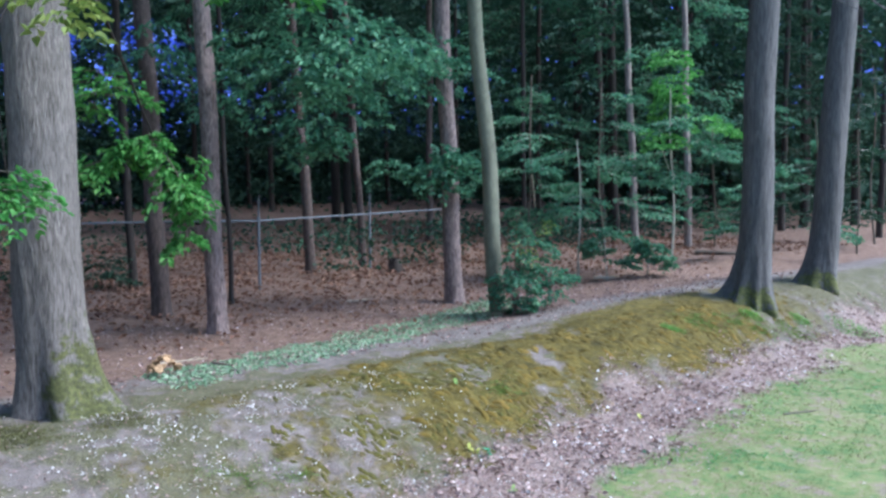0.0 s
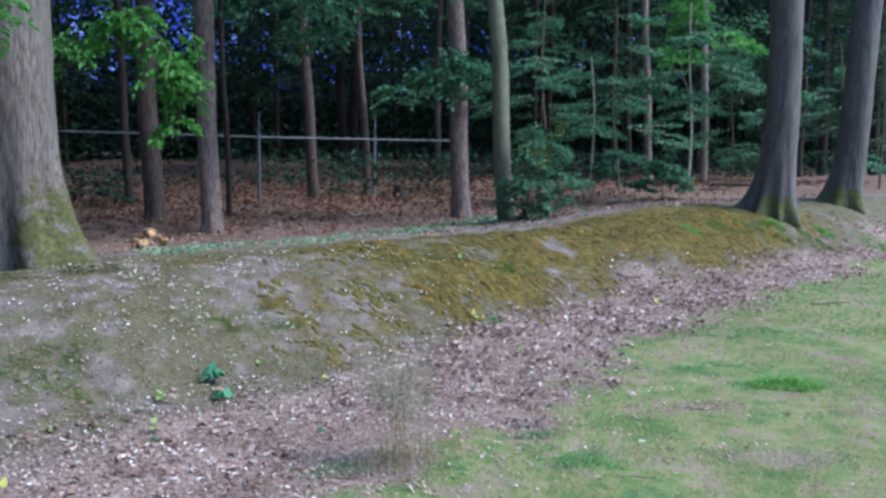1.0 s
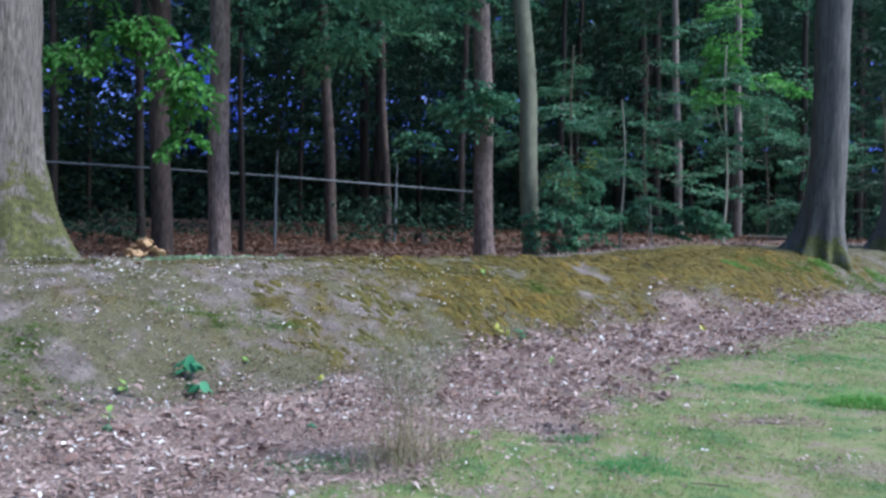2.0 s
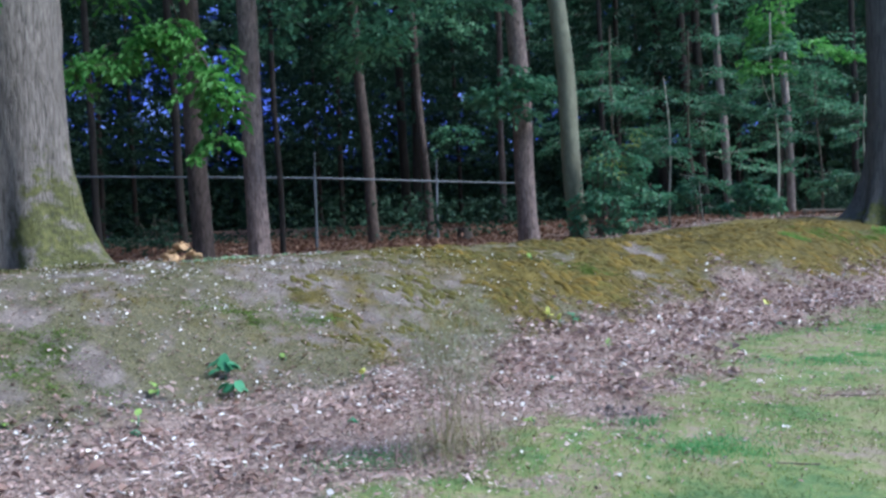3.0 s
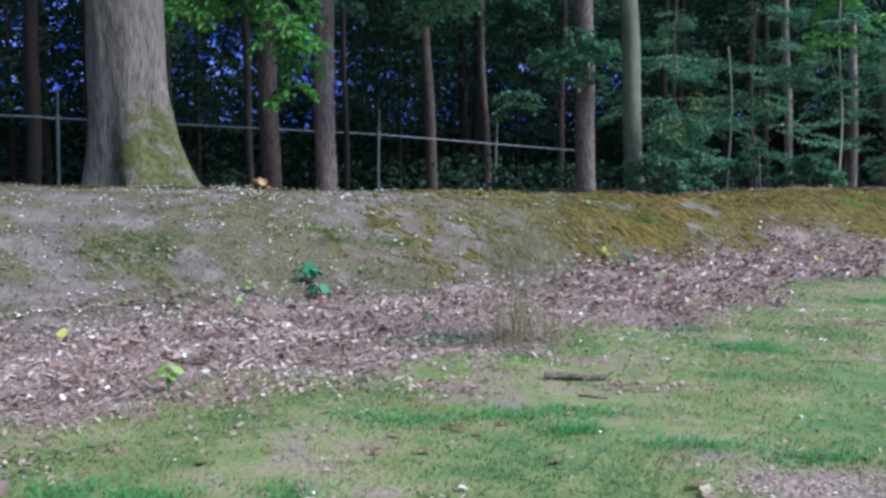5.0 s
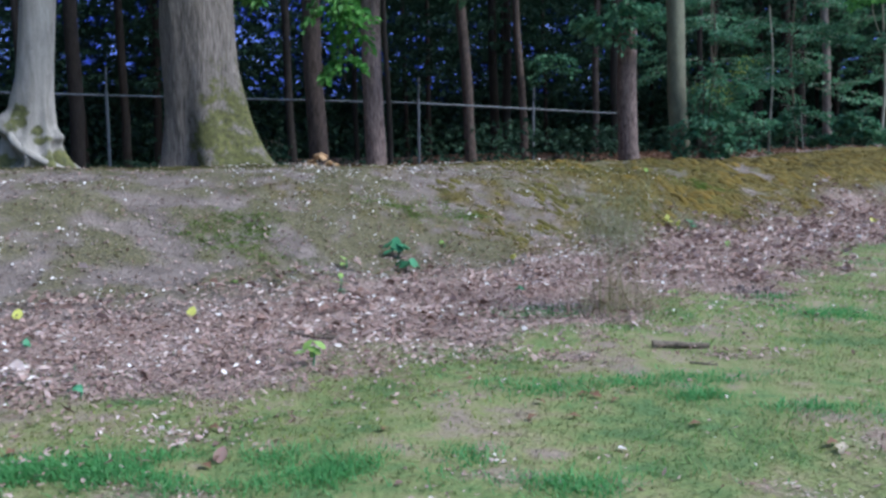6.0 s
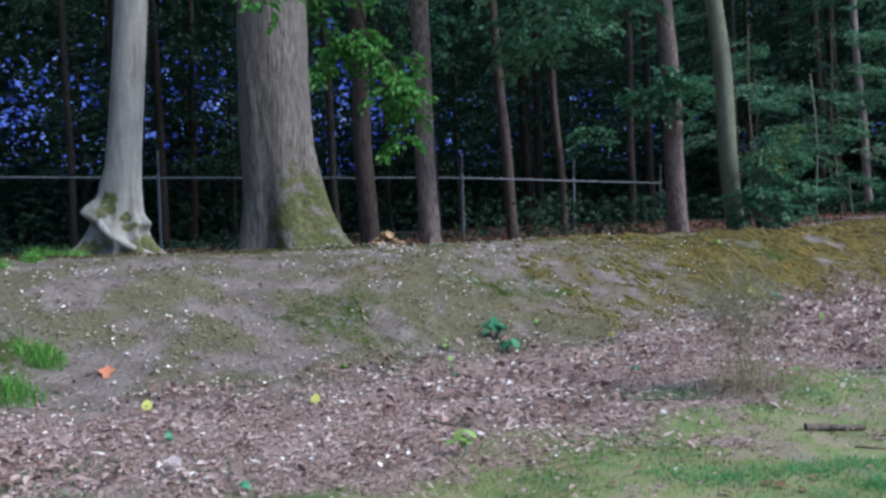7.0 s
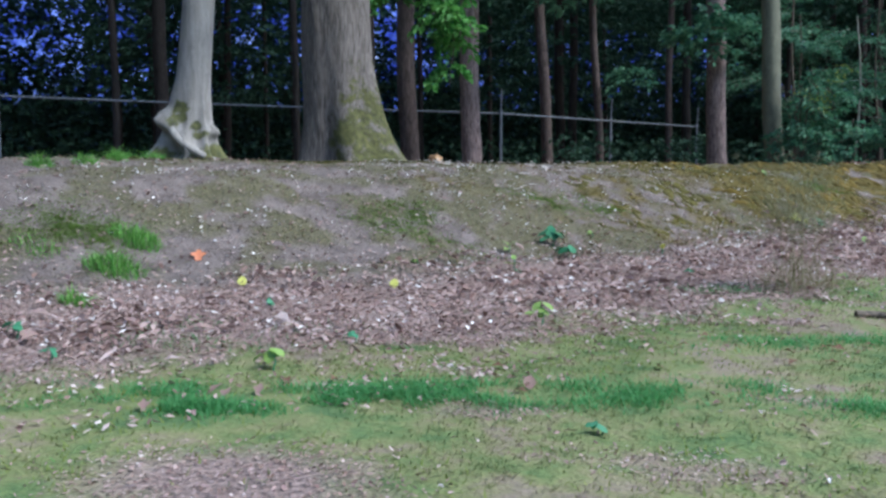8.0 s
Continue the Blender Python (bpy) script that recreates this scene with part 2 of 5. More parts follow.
def part(name, bm, material, parent=None, label=""):
    me = bpy.data.meshes.new(name)
    bm.to_mesh(me)
    bm.free()
    return put_mesh(name, me, material, parent, label)


def lattice(ix, iy, seed):
    h = np.sin(ix * 127.1 + iy * 311.7 + seed * 74.7) * 43758.5453
    return h - np.floor(h)


def value_noise(x, y, seed=0):
    ix, iy = np.floor(x), np.floor(y)
    fx, fy = x - ix, y - iy
    fx, fy = fx * fx * (3 - 2 * fx), fy * fy * (3 - 2 * fy)
    a, b = lattice(ix, iy, seed), lattice(ix + 1, iy, seed)
    c, d = lattice(ix, iy + 1, seed), lattice(ix + 1, iy + 1, seed)
    return (a + (b - a) * fx) * (1 - fy) + (c + (d - c) * fx) * fy


def fbm(x, y, octaves=4, seed=0):
    total, amp, norm = 0.0, 1.0, 0.0
    for o in range(octaves):
        total, norm = total + amp * value_noise(x * 2 ** o, y * 2 ** o, seed + o * 13), norm + amp
        amp *= 0.5
    return total / norm


def smooth(x, a, b):
    t = np.clip((x - a) / (b - a), 0, 1)
    return t * t * (3 - 2 * t)


# ---- the ground: lawn, leaf-filled dip, mossy bank, woodland floor ----
# along: metres along the bank from the old oak; side: metres from its crest towards the lawn
BANK_AT, BANK_U, BANK_N = np.array([-3.27, 7.94]), np.array([0.788, 0.616]), np.array([0.616, -0.788])


def to_bank(x, y):
    dx, dy = x - BANK_AT[0], y - BANK_AT[1]
    return dx * BANK_U[0] + dy * BANK_U[1], dx * BANK_N[0] + dy * BANK_N[1]


def from_bank(a, s):
    return BANK_AT[0] + a * BANK_U[0] + s * BANK_N[0], BANK_AT[1] + a * BANK_U[1] + s * BANK_N[1]


def foot_shift(a):
    return np.interp(a, [-3, -1.2, 3.5, 6, 11, 15], [0.75, 0.63, 0.0, -0.3, -0.8, -1.0])


def foot_line(a):
    return np.interp(a, [-4, -0.9, 1.4, 2.4, 5.6, 11, 15], [3.0, 2.92, 2.55, 2.1, 1.4, 0.75, 0.5])


def lawn_line(a):
    return np.interp(a, [-6, 0.7, 1.2, 3.5, 4.5, 7.5, 13.6, 20], [4.25, 4.2, 3.9, 3.2, 2.9, 1.95, 1.0, 0.4])


def base_height(a, s):
    z = np.interp(s - foot_shift(a) * np.interp(s, [-0.5, 0.8], [0, 1]),
                  [-60, -20, -10, -6, -4.7, -2.5, -1, 0, 0.4, 0.85, 1.3, 1.75, 2.0, 2.6, 4, 8, 60],
                  [0.2, 0.2, 0.22, 0.29, 0.35, 0.41, 0.57, 0.65, 0.6, 0.51, 0.32, 0.12, 0.05, 0, -0.03, -0.03, -0.03])
    z = z + 0.23 * smooth(a, 5, 10) * smooth(-s, -0.4, 1.3) * (1 - 0.7 * smooth(-s, 2, 4.5) * (1 - smooth(a, 10, 14)))
    return z + 0.18 * smooth(a, 9, 15) * smooth(-s, 1.5, 4)


def bank_zones(x, y):
    a, s = to_bank(x, y)
    wob = (fbm(x * 0.9, y * 0.9, 3, 5) - 0.5)
    grass = smooth(s - lawn_line(a) + wob * 1.0 + 0.7 * (fbm(x * 5, y * 5, 3, 8) - 0.5), -0.5, 0.4)
    for bx, by, rx, ry in ((-1.8, 2.15, 0.35, 0.24), (-1.8, 2.15, 0.35, 0.24), (0.38, 5.85, 0.22, 0.12), (0.9, 3.4, 0.5, 0.3), (1.9, 5.4, 0.5, 0.25), (-0.9, 2.45, 0.35, 0.14), (0.5, 3.4, 0.2, 0.16), (0.1, 3.06, 0.15, 0.06), (-0.43, 4.27, 0.2, 0.1), (0.15, 4.41, 0.25, 0.07), (-1.41, 2.82, 0.25, 0.1), (-1.54, 3.25, 0.2, 0.08), (-0.6, 3.02, 0.16, 0.05), (0.45, 5.9, 0.25, 0.2), (1.75, 6.42, 0.3, 0.15), (1.1, 7.0, 0.2, 0.12), (3.0, 6.2, 0.5, 0.2)):
        grass = grass * (1 - 0.5 * np.exp(-((x - bx) / rx) ** 2 - ((y - by) / ry) ** 2))
    litter = smooth(s - foot_line(a) + wob * 0.9 + 0.5 * (fbm(x * 4, y * 4, 3, 6) - 0.5), -0.5, 0.4)
    face = smooth(s + 0.45 * smooth(a, 1.5, 4) + 0.6 * smooth(a, 4.5, 8), -0.25, 0.35) * (1 - litter)
    broad = 0.3 + 0.3 * smooth(a, 1.5, 4)
    patch = broad * fbm(a * 1.6 + s, s * 1.6, 4, 21) + (1 - broad) * fbm(a * 5 + s * 2, s * 3.5, 3, 25)
    golden = smooth(a + (fbm(x * 1.6, y * 1.6, 3, 23) - 0.5) * 5, -0.6, 3.4) * smooth(13.5 - a, 0, 4)
    moss = face * golden * smooth(patch, 0.33 - 0.08 * smooth(a, 2, 4), 0.52)
    olive = np.maximum(smooth(s, -1.3, -0.5) * (1 - litter) * smooth(0.4 * fbm(x * 1.5, y * 1.5, 3, 27) + 0.6 * fbm(x * 5.5, y * 5.5, 3, 29) + 0.1 * smooth(a, -1.5, 1.0), 0.41, 0.62) * (0.7 + 0.3 * smooth(a, -4, 1)), 0.7 * smooth(a, 7, 10) * smooth(-np.abs(s + 0.3), -1.0, -0.2) * smooth(patch, 0.3, 0.5))
    olive = np.maximum(olive, 0.95 * np.exp(-((s - 0.35) / 0.5) ** 2) * smooth(0.6 - a, 0, 1.5) * smooth(fbm(x * 2.5, y * 2.5, 3, 28), 0.25, 0.5))
    needles = smooth(-s, 1.0, 2.6)
    return grass, litter, moss, needles, olive


def ground_height(x, y):
    a, s = to_bank(x, y)
    grass, litter, moss, needles, olive = bank_zones(x, y)
    z = base_height(a, s)
    near = smooth(40 - np.hypot(a - 4, s), 0, 15)
    z = z + near * ((fbm(x * 0.7, y * 0.7, 3, 2) - 0.5) * 0.10 + (fbm(x * 5, y * 5, 3, 9) - 0.5) * 0.035 * (1 - 0.5 * grass))
    return z + np.maximum(moss, 0.5 * olive) * (fbm(a * 3.5 + s * 1.5, s * 9 - a * 1.5, 3, 33) - 0.3) * 0.1 + smooth(-s, 4, 7) * near * fbm(x * 2.5, y * 2.5, 3, 44) * 0.12


def build_ground():
    def lines(core, far):
        return np.concatenate([-np.array(far[::-1]) + core[0], core, np.array(far) + core[-1]])
    far = [0.3, 0.8, 1.6, 3, 5, 8, 12, 18, 27, 40, 70, 120, 250, 500, 1000, 2000]
    al = lines(np.concatenate([np.arange(-7, 7, 0.06), np.arange(7, 20, 0.1), np.arange(20, 40, 0.5)]), far)
    sl = lines(np.concatenate([np.arange(-30, -5, 0.35), np.arange(-5, -1, 0.1), np.arange(-1, 8, 0.055)]), far)
    A, S = np.meshgrid(al, sl, indexing="ij")
    x, y = from_bank(A, S)
    z = ground_height(x, y)
    idx = np.arange(A.size).reshape(A.shape)
    f = np.stack([idx[:-1, :-1], idx[:-1, 1:], idx[1:, 1:], idx[1:, :-1]], -1).reshape(-1, 4)
    f = f[:, ::-1]
    me = array_mesh("ground", np.stack([x, y, z], -1).reshape(-1, 3), f)
    for name, w in zip(("grass", "litter", "moss", "needles", "olive"), bank_zones(x, y)):
        me.attributes.new(name, "FLOAT", "POINT").data.foreach_set("value", np.ascontiguousarray(w, np.float32).ravel())
    ob = put_mesh("ground", me, GROUND)
    return tagged(ob, "lawn, leaf-filled dip, mossy earth bank and brown woodland floor", "ground", kind="structure")


build_ground()


def ground_at(x, y):
    return float(ground_height(np.array([x], float), np.array([y], float))[0])


# ---- leaves ----
def unit(v):
    return v / np.maximum(np.linalg.norm(v, axis=-1, keepdims=True), 1e-9)


def leaf_arrays(p, d, up, length, width, fold=0.25, droop=0.25):
    """Folded pointed blades of two quads each: at p, along d, facing up."""
    d = unit(d)
    side = unit(np.cross(d, up))
    nrm = np.cross(side, d)
    L, Wd = length[:, None], width[:, None]
    mid1, mid2 = p + d * L * 0.33, p + d * L * 0.7 - nrm * L * droop * 0.3
    tip = p + d * L - nrm * L * droop
    lift = nrm * Wd * fold
    v = np.stack([p, mid1 + side * Wd * 0.5 + lift, mid2 + side * Wd * 0.42 + lift, tip, mid2 - side * Wd * 0.42 + lift, mid1 - side * Wd * 0.5 + lift], 1)
    base = (np.arange(len(p)) * 6)[:, None]
    f = np.concatenate([base + np.array([[0, 1, 2, 3]]), base + np.array([[0, 3, 4, 5]])], 1).reshape(-1, 4)
    return v.reshape(-1, 3), f


def join_arrays(parts):
    vs, fs, n = [], [], 0
    for v, f in parts:
        vs.append(v)
        fs.append(f + n)
        n += len(v)
    return np.concatenate(vs), np.concatenate(fs)


def spray_arrays(start, heading, length, per=26, leaf=0.09, droop=0.25, r=rng):
    """Twigs with leaves on both sides in a flat, drooping layer. Gives the leaves and the twigs."""
    m = len(start)
    t = np.tile(np.linspace(0.12, 1.0, per), (m, 1)) + r.normal(0, 0.02, (m, per))
    h = unit(heading)
    perp = unit(np.cross(h, np.array([0, 0, 1.0])) + r.normal(0, 0.15, (m, 3)))
    L = length[:, None, None]
    tt = t[:, :, None]
    p = start[:, None] + h[:, None] * tt * L - np.array([0, 0, 1.0]) * (tt ** 2) * L * droop
    sign = np.where(np.arange(per) % 2, 1.0, -1.0)[None, :, None]
    # side twigs carry the leaves outwards
    out = r.uniform(0, 1, (m, per, 1)) ** 1.3 * (1.05 - tt) * 0.5 * L
    p = p + perp[:, None] * sign * out + h[:, None] * out * 0.5 + r.normal(0, 0.02, (m, per, 3))
    d = h[:, None] * 0.65 + perp[:, None] * sign * 0.75 + r.normal(0, 0.28, (m, per, 3)) - np.array([0, 0, 0.2])
    up = np.array([0, 0, 1.0]) + r.normal(0, 0.3, (m, per, 3))
    size = leaf * r.uniform(0.65, 1.25, m * per)
    leaves = leaf_arrays(p.reshape(-1, 3), d.reshape(-1, 3), up.reshape(-1, 3), size, size * 0.62)
    # three-sided twigs
    ts = np.linspace(0, 1, 4)
    c = start[:, None] + h[:, None] * ts[None, :, None] * L - np.array([0, 0, 1.0]) * (ts[None, :, None] ** 2) * L * droop
    ang = np.arange(3) * 2.094
    w = (0.006 * (1 - ts) + 0.0015)[None, :, None, None]
    ring = c[:, :, None] + w * (perp[:, None, None] * np.cos(ang)[None, None, :, None] + np.array([0, 0, 1.0]) * np.sin(ang)[None, None, :, None])
    v = ring.reshape(-1, 3)
    q = []
    for i in range(3):
        for j in range(3):
            k = (j + 1) % 3
            q.append([i * 3 + j, i * 3 + k, i * 3 + 3 + k, i * 3 + 3 + j])
    f = ((np.arange(m) * 12)[:, None, None] + np.array(q)[None]).reshape(-1, 4)
    return leaves, (v, f)


def tube_arrays(points, radii, sides=10):
    """A tapering tube along points."""
    p = np.asarray(points, float)
    rr = np.asarray(radii, float)
    t = unit(np.gradient(p, axis=0))
    ref = np.where(np.abs(t[:, 2:3]) > 0.9, np.array([[1.0, 0, 0]]), np.array([[0, 0, 1.0]]))
    a = unit(np.cross(t, ref))
    b = np.cross(t, a)
    ang = np.linspace(0, 2 * np.pi, sides, endpoint=False)
    v = p[:, None] + rr[:, None, None] * (a[:, None] * np.cos(ang)[None, :, None] + b[:, None] * np.sin(ang)[None, :, None])
    idx = np.arange(len(p) * sides).reshape(len(p), sides)
    nx = np.roll(idx, -1, axis=1)
    f = np.stack([idx[:-1], nx[:-1], nx[1:], idx[1:]], -1).reshape(-1, 4)
    return v.reshape(-1, 3), f


# ---- trunks ----
def trunk(tree, x, y, radius, height, bark, lean=(0, 0), bend=0.0, flare=1.35, lobes=5, flare_height=0.5, ridge=0.0, sides=20, rings=30, top=0.55, seed=0, moss=None, knots=(), phase=0.0, sink=0.12, crooked=0.02, roots=(), spots=()):
    """A tapered trunk with root flare, bark ridges and an uneven axis. Its origin lies at its foot."""
    ang = np.linspace(0, 2 * np.pi, sides, endpoint=False)
    h = np.concatenate([np.linspace(-sink, flare_height * 1.6, rings // 2, endpoint=False), np.geomspace(flare_height * 1.6, height, rings - rings // 2)])
    H, G = np.meshgrid(h, ang, indexing="ij")
    hh = np.maximum(H, 0)
    f = np.exp(-hh / flare_height * 1.9)
    lobe = 0.5 + 0.5 * np.cos(lobes * G + phase + 0.7 * np.sin(2 * G + seed))
    R = radius * (1 - (1 - top) * (hh / height)) * (1 + (flare - 1) * f * (0.45 + 0.9 * lobe))
    for ra, rw, amount in roots:
        R = R + radius * amount * np.exp(-(np.maximum(H, -0.1) / flare_height) * 1.5) * np.exp(-((((G - ra + np.pi) % (2 * np.pi)) - np.pi) / rw) ** 2)
    R = R * (1 + 0.06 * (fbm(np.cos(G) * 1.5 + seed * 3.1, hh * 1.3 + np.sin(G) * 1.5, 3, seed) - 0.5) * 2)
    if ridge:
        wave = fbm(G * sides / 18 / 2 + 40 * seed + 0.9 * np.sin(hh * 2.1 + seed), hh * 1.7 + np.cos(G), 2, seed + 5)
        R = R + ridge * (np.abs(wave - 0.5) * 4 - 0.6)
    ox = lean[0] * hh + bend * np.sin(hh * 0.9) + crooked * np.sin(hh * 1.7 + seed)
    oy = lean[1] * hh + crooked * np.cos(hh * 1.3 + seed * 2)
    X, Y = ox + R * np.cos(G), oy + R * np.sin(G)
    for kx, kh, size, reach in knots:
        w = np.exp(-(((G - kx + np.pi) % (2 * np.pi) - np.pi) ** 2 * R * R + (H - kh) ** 2) / size ** 2)
        X, Y = X + w * reach * np.cos(kx), Y + w * reach * np.sin(kx)
    v = np.stack([X, Y, H], -1).reshape(-1, 3)
    idx = np.arange(H.size).reshape(H.shape)
    nx = np.roll(idx, -1, axis=1)
    q = np.stack([idx[:-1], nx[:-1], nx[1:], idx[1:]], -1).reshape(-1, 4)
    me = array_mesh("trunk", v, q)
    if moss:
        side, top_h, spread = moss
        w = (0.5 + 0.5 * np.cos(G - side)) ** 1.8
        m = np.clip(w * 1.9 - 0.55, 0, 1) * np.clip(1.5 - hh / (top_h * (0.35 + spread * w)), 0, 0.85)
        for sa, sh, size in spots:
            m = np.maximum(m, 1.25 * np.exp(-((((G - sa + np.pi) % (2 * np.pi) - np.pi) * R) ** 2 + (H - sh) ** 2) / size ** 2))
        me.attributes.new("moss", "FLOAT", "POINT").data.foreach_set("value", np.ascontiguousarray(m, np.float32).ravel())
    return put_mesh("trunk", me, bark, tree)


def crown(tree, sprays, leaf_mat, twig_mat=TWIG, label="", bare=False):
    """Leaves and twigs of one tree: sprays are arrays as spray_arrays gives them, in the tree's own space."""
    v, f = join_arrays([s[0] for s in sprays])
    put_mesh("crown", array_mesh("crown", v, f, False), leaf_mat, tree, label)["kind"] = "stuff"
    if bare:
        return
    v, f = join_arrays([s[1] for s in sprays])
    put_mesh("branchwork", array_mesh("branchwork", v, f), twig_mat, tree)["kind"] = "stuff"


def layered_sprays(n, z0, z1, reach, leaf=0.1, per=26, droop=0.25, length=(0.5, 1.0), lean=(0, 0), inner=0.15, toward=None, spread=np.pi, r=rng):
    """Flat sprays in tiers round a trunk that stands at the origin; toward and spread keep them to one side."""
    tiers = max(2, int((z1 - z0) / 0.6))
    z = z0 + (z1 - z0) * (r.integers(0, tiers, n) + 0.5) / tiers + r.normal(0, 0.05, n)
    az = r.uniform(-np.pi, np.pi, n) if toward is None else toward + r.uniform(-spread, spread, n)
    q = inner + (1 - inner) * np.sqrt(r.uniform(0, 1, n))
    rad = q * reach
    c = np.stack([np.cos(az) * rad + lean[0] * z, np.sin(az) * rad + lean[1] * z, z - 0.08 * rad], -1)
    turn = az + r.normal(0, 0.5, n)
    hd = np.stack([np.cos(turn), np.sin(turn), r.normal(0.02, 0.12, n)], -1)
    return spray_arrays(c, hd, r.uniform(*length, n), per, leaf, droop, r)


def fan_sprays(tiers, z0, z1, reach, leaf=0.085, per=30, lean=(0, 0), toward=None, spread=np.pi, fall=0.26, r=rng):
    """Flat fans of leaves: each tier is one side branch with smaller sprays to left and right of it."""
    starts, heads, lens = [], [], []
    for k in range(tiers):
        z = z0 + (z1 - z0) * (k + r.uniform(0.2, 0.8)) / tiers
        az = (r.uniform(-np.pi, np.pi) if toward is None else toward + r.uniform(-spread, spread))
        span = reach * r.uniform(0.6, 1.1) * (1 - 0.3 * k / tiers)
        for j in range(9):
            t = 0.15 + 0.85 * j / 8
            turn = az + (0.75 if j % 2 else -0.75) * (1 if j < 8 else 0.0) + r.normal(0, 0.15)
            starts.append((np.cos(az) * span * t + lean[0] * z, np.sin(az) * span * t + lean[1] * z, z - fall * span * t * t + r.normal(0, 0.07)))
            heads.append((np.cos(turn), np.sin(turn), r.normal(-0.06, 0.14)))
            lens.append(span * (0.18 + 0.34 * (1 - t)) + 0.16)
    return spray_arrays(np.array(starts), np.array(heads), np.array(lens), per, leaf, 0.14, r)


def limb(tree, points, r0, r1, bark, name="limb", sides=9):
    n = 14
    p = np.asarray(points, float)
    t = np.linspace(0, len(p) - 1, n)
    c = np.stack([np.interp(t, np.arange(len(p)), p[:, k]) for k in range(3)], -1)
    c[1:-1] = (c[:-2] + 2 * c[1:-1] + c[2:]) / 4
    v, f = tube_arrays(c, np.linspace(r0, r1, n), sides)
    return put_mesh(name, array_mesh(name, v, f), bark, tree)


# ---- the trees on the bank ----
def standing(name, label, x, y, group=""):
    return thing(name, label, "tree", (x, y, ground_at(x, y)), group)


def cloud_sprays(n, centre, radii, leaf=0.1, per=26, droop=0.3, length=(0.4, 0.8), r=rng):
    """Flat sprays gathered in a loose cluster."""
    q = unit(r.normal(0, 1, (n, 3))) * (r.uniform(0, 1, (n, 1)) ** 0.45) * np.array(radii)
    az = np.arctan2(q[:, 1], q[:, 0]) + r.normal(0, 0.7, n)
    hd = np.stack([np.cos(az), np.sin(az), r.normal(-0.05, 0.15, n)], -1)
    L = r.uniform(*length, n)
    return spray_arrays(np.array(centre) + q - hd * L[:, None] * 0.5, hd, L, per, leaf, droop, r)


def curve_sprays(n, points, leaf=0.1, per=24, droop=0.45, length=(0.35, 0.6), r=rng):
    """Sprays hanging off a bough that runs through the points."""
    p = np.array(points, float)
    t = r.uniform(0, len(p) - 1, n)
    c = np.stack([np.interp(t, np.arange(len(p)), p[:, k]) for k in range(3)], -1) + r.normal(0, 0.08, (n, 3))
    az = r.uniform(-np.pi, np.pi, n)
    hd = np.stack([np.cos(az), np.sin(az), r.normal(-0.35, 0.25, n)], -1)
    return spray_arrays(c, hd, r.uniform(*length, n), per, leaf, droop, r)


def old_oak():
    x, y = -3.73, 8.15
    t = standing("oak_tree", "stout old oak with furrowed grey bark and a mossy flared foot", x, y)
    o = np.array([x, y, t.location.z])
    trunk(t, 0, 0, 0.315, 15, OAK_BARK, lean=(-0.014, 0.0), flare=1.12, lobes=5, flare_height=0.6, ridge=0.009, sides=110, rings=150, seed=3, moss=(-0.3, 0.72, 0.75), phase=0.9, sink=0.3, spots=((0.25, 0.65, 0.16), (-0.9, 0.3, 0.2)),
          roots=((-0.1, 0.52, 1.15), (-1.0, 0.34, 0.62), (-1.52, 0.2, -0.4), (-2.5, 0.5, 0.2), (1.6, 0.7, 0.5), (2.9, 0.4, 0.15)))
    bough = np.array([(-5.4, 11.7, 2.8), (-4.6, 11.9, 3.05), (-4.0, 12.0, 3.35), (-3.68, 12.0, 2.85), (-3.52, 12.0, 2.35), (-3.6, 12.0, 1.7)]) - o
    limb(t, [(0, 0.1, 4.6), (-0.2, 1.8, 4.3), tuple(bough[2])], 0.035, 0.012, SHADED_BARK)
    limb(t, [tuple(b) for b in bough[2::-1]], 0.014, 0.004, TWIG, "branch", 6)
    limb(t, [tuple(b) for b in bough[2:]], 0.014, 0.004, TWIG, "branch", 6)
    limb(t, [(0, -0.1, 4.4), (0.4, -0.7, 4.1), (1.0, -1.2, 3.6)], 0.05, 0.008, OAK_BARK)
    limb(t, [(0, -0.1, 4.2), (-0.1, -0.7, 3.4), (0.15, -1.05, 2.3)], 0.008, 0.004, SHADED_BARK)
    r = np.random.default_rng(31)
    crown(t, [layered_sprays(260, 4.9, 13, 4.2, 0.13, 30, r=r), curve_sprays(70, bough, 0.1, 24, length=(0.2, 0.38), r=r), cloud_sprays(18, (-4.65, 11.8, 4.0) - o, (0.6, 0.4, 0.35), 0.095, 28, r=r),
              cloud_sprays(12, (-3.52, 7.0, 2.72) - o, (0.2, 0.3, 0.22), 0.08, 22, length=(0.3, 0.5), r=r)], BRIGHT_LEAF, label="bright green lobed leaves on drooping boughs")
    v, f = cloud_sprays(8, (-3.12, 7.0, 4.22) - o, (0.3, 0.35, 0.2), 0.1, 18, length=(0.3, 0.5), r=r)[0]
    put_mesh("autumn_leaves", array_mesh("autumn_leaves", v, f, False), YELLOW_LEAF, t, "yellow-green leaves")["kind"] = "stuff"
    return t


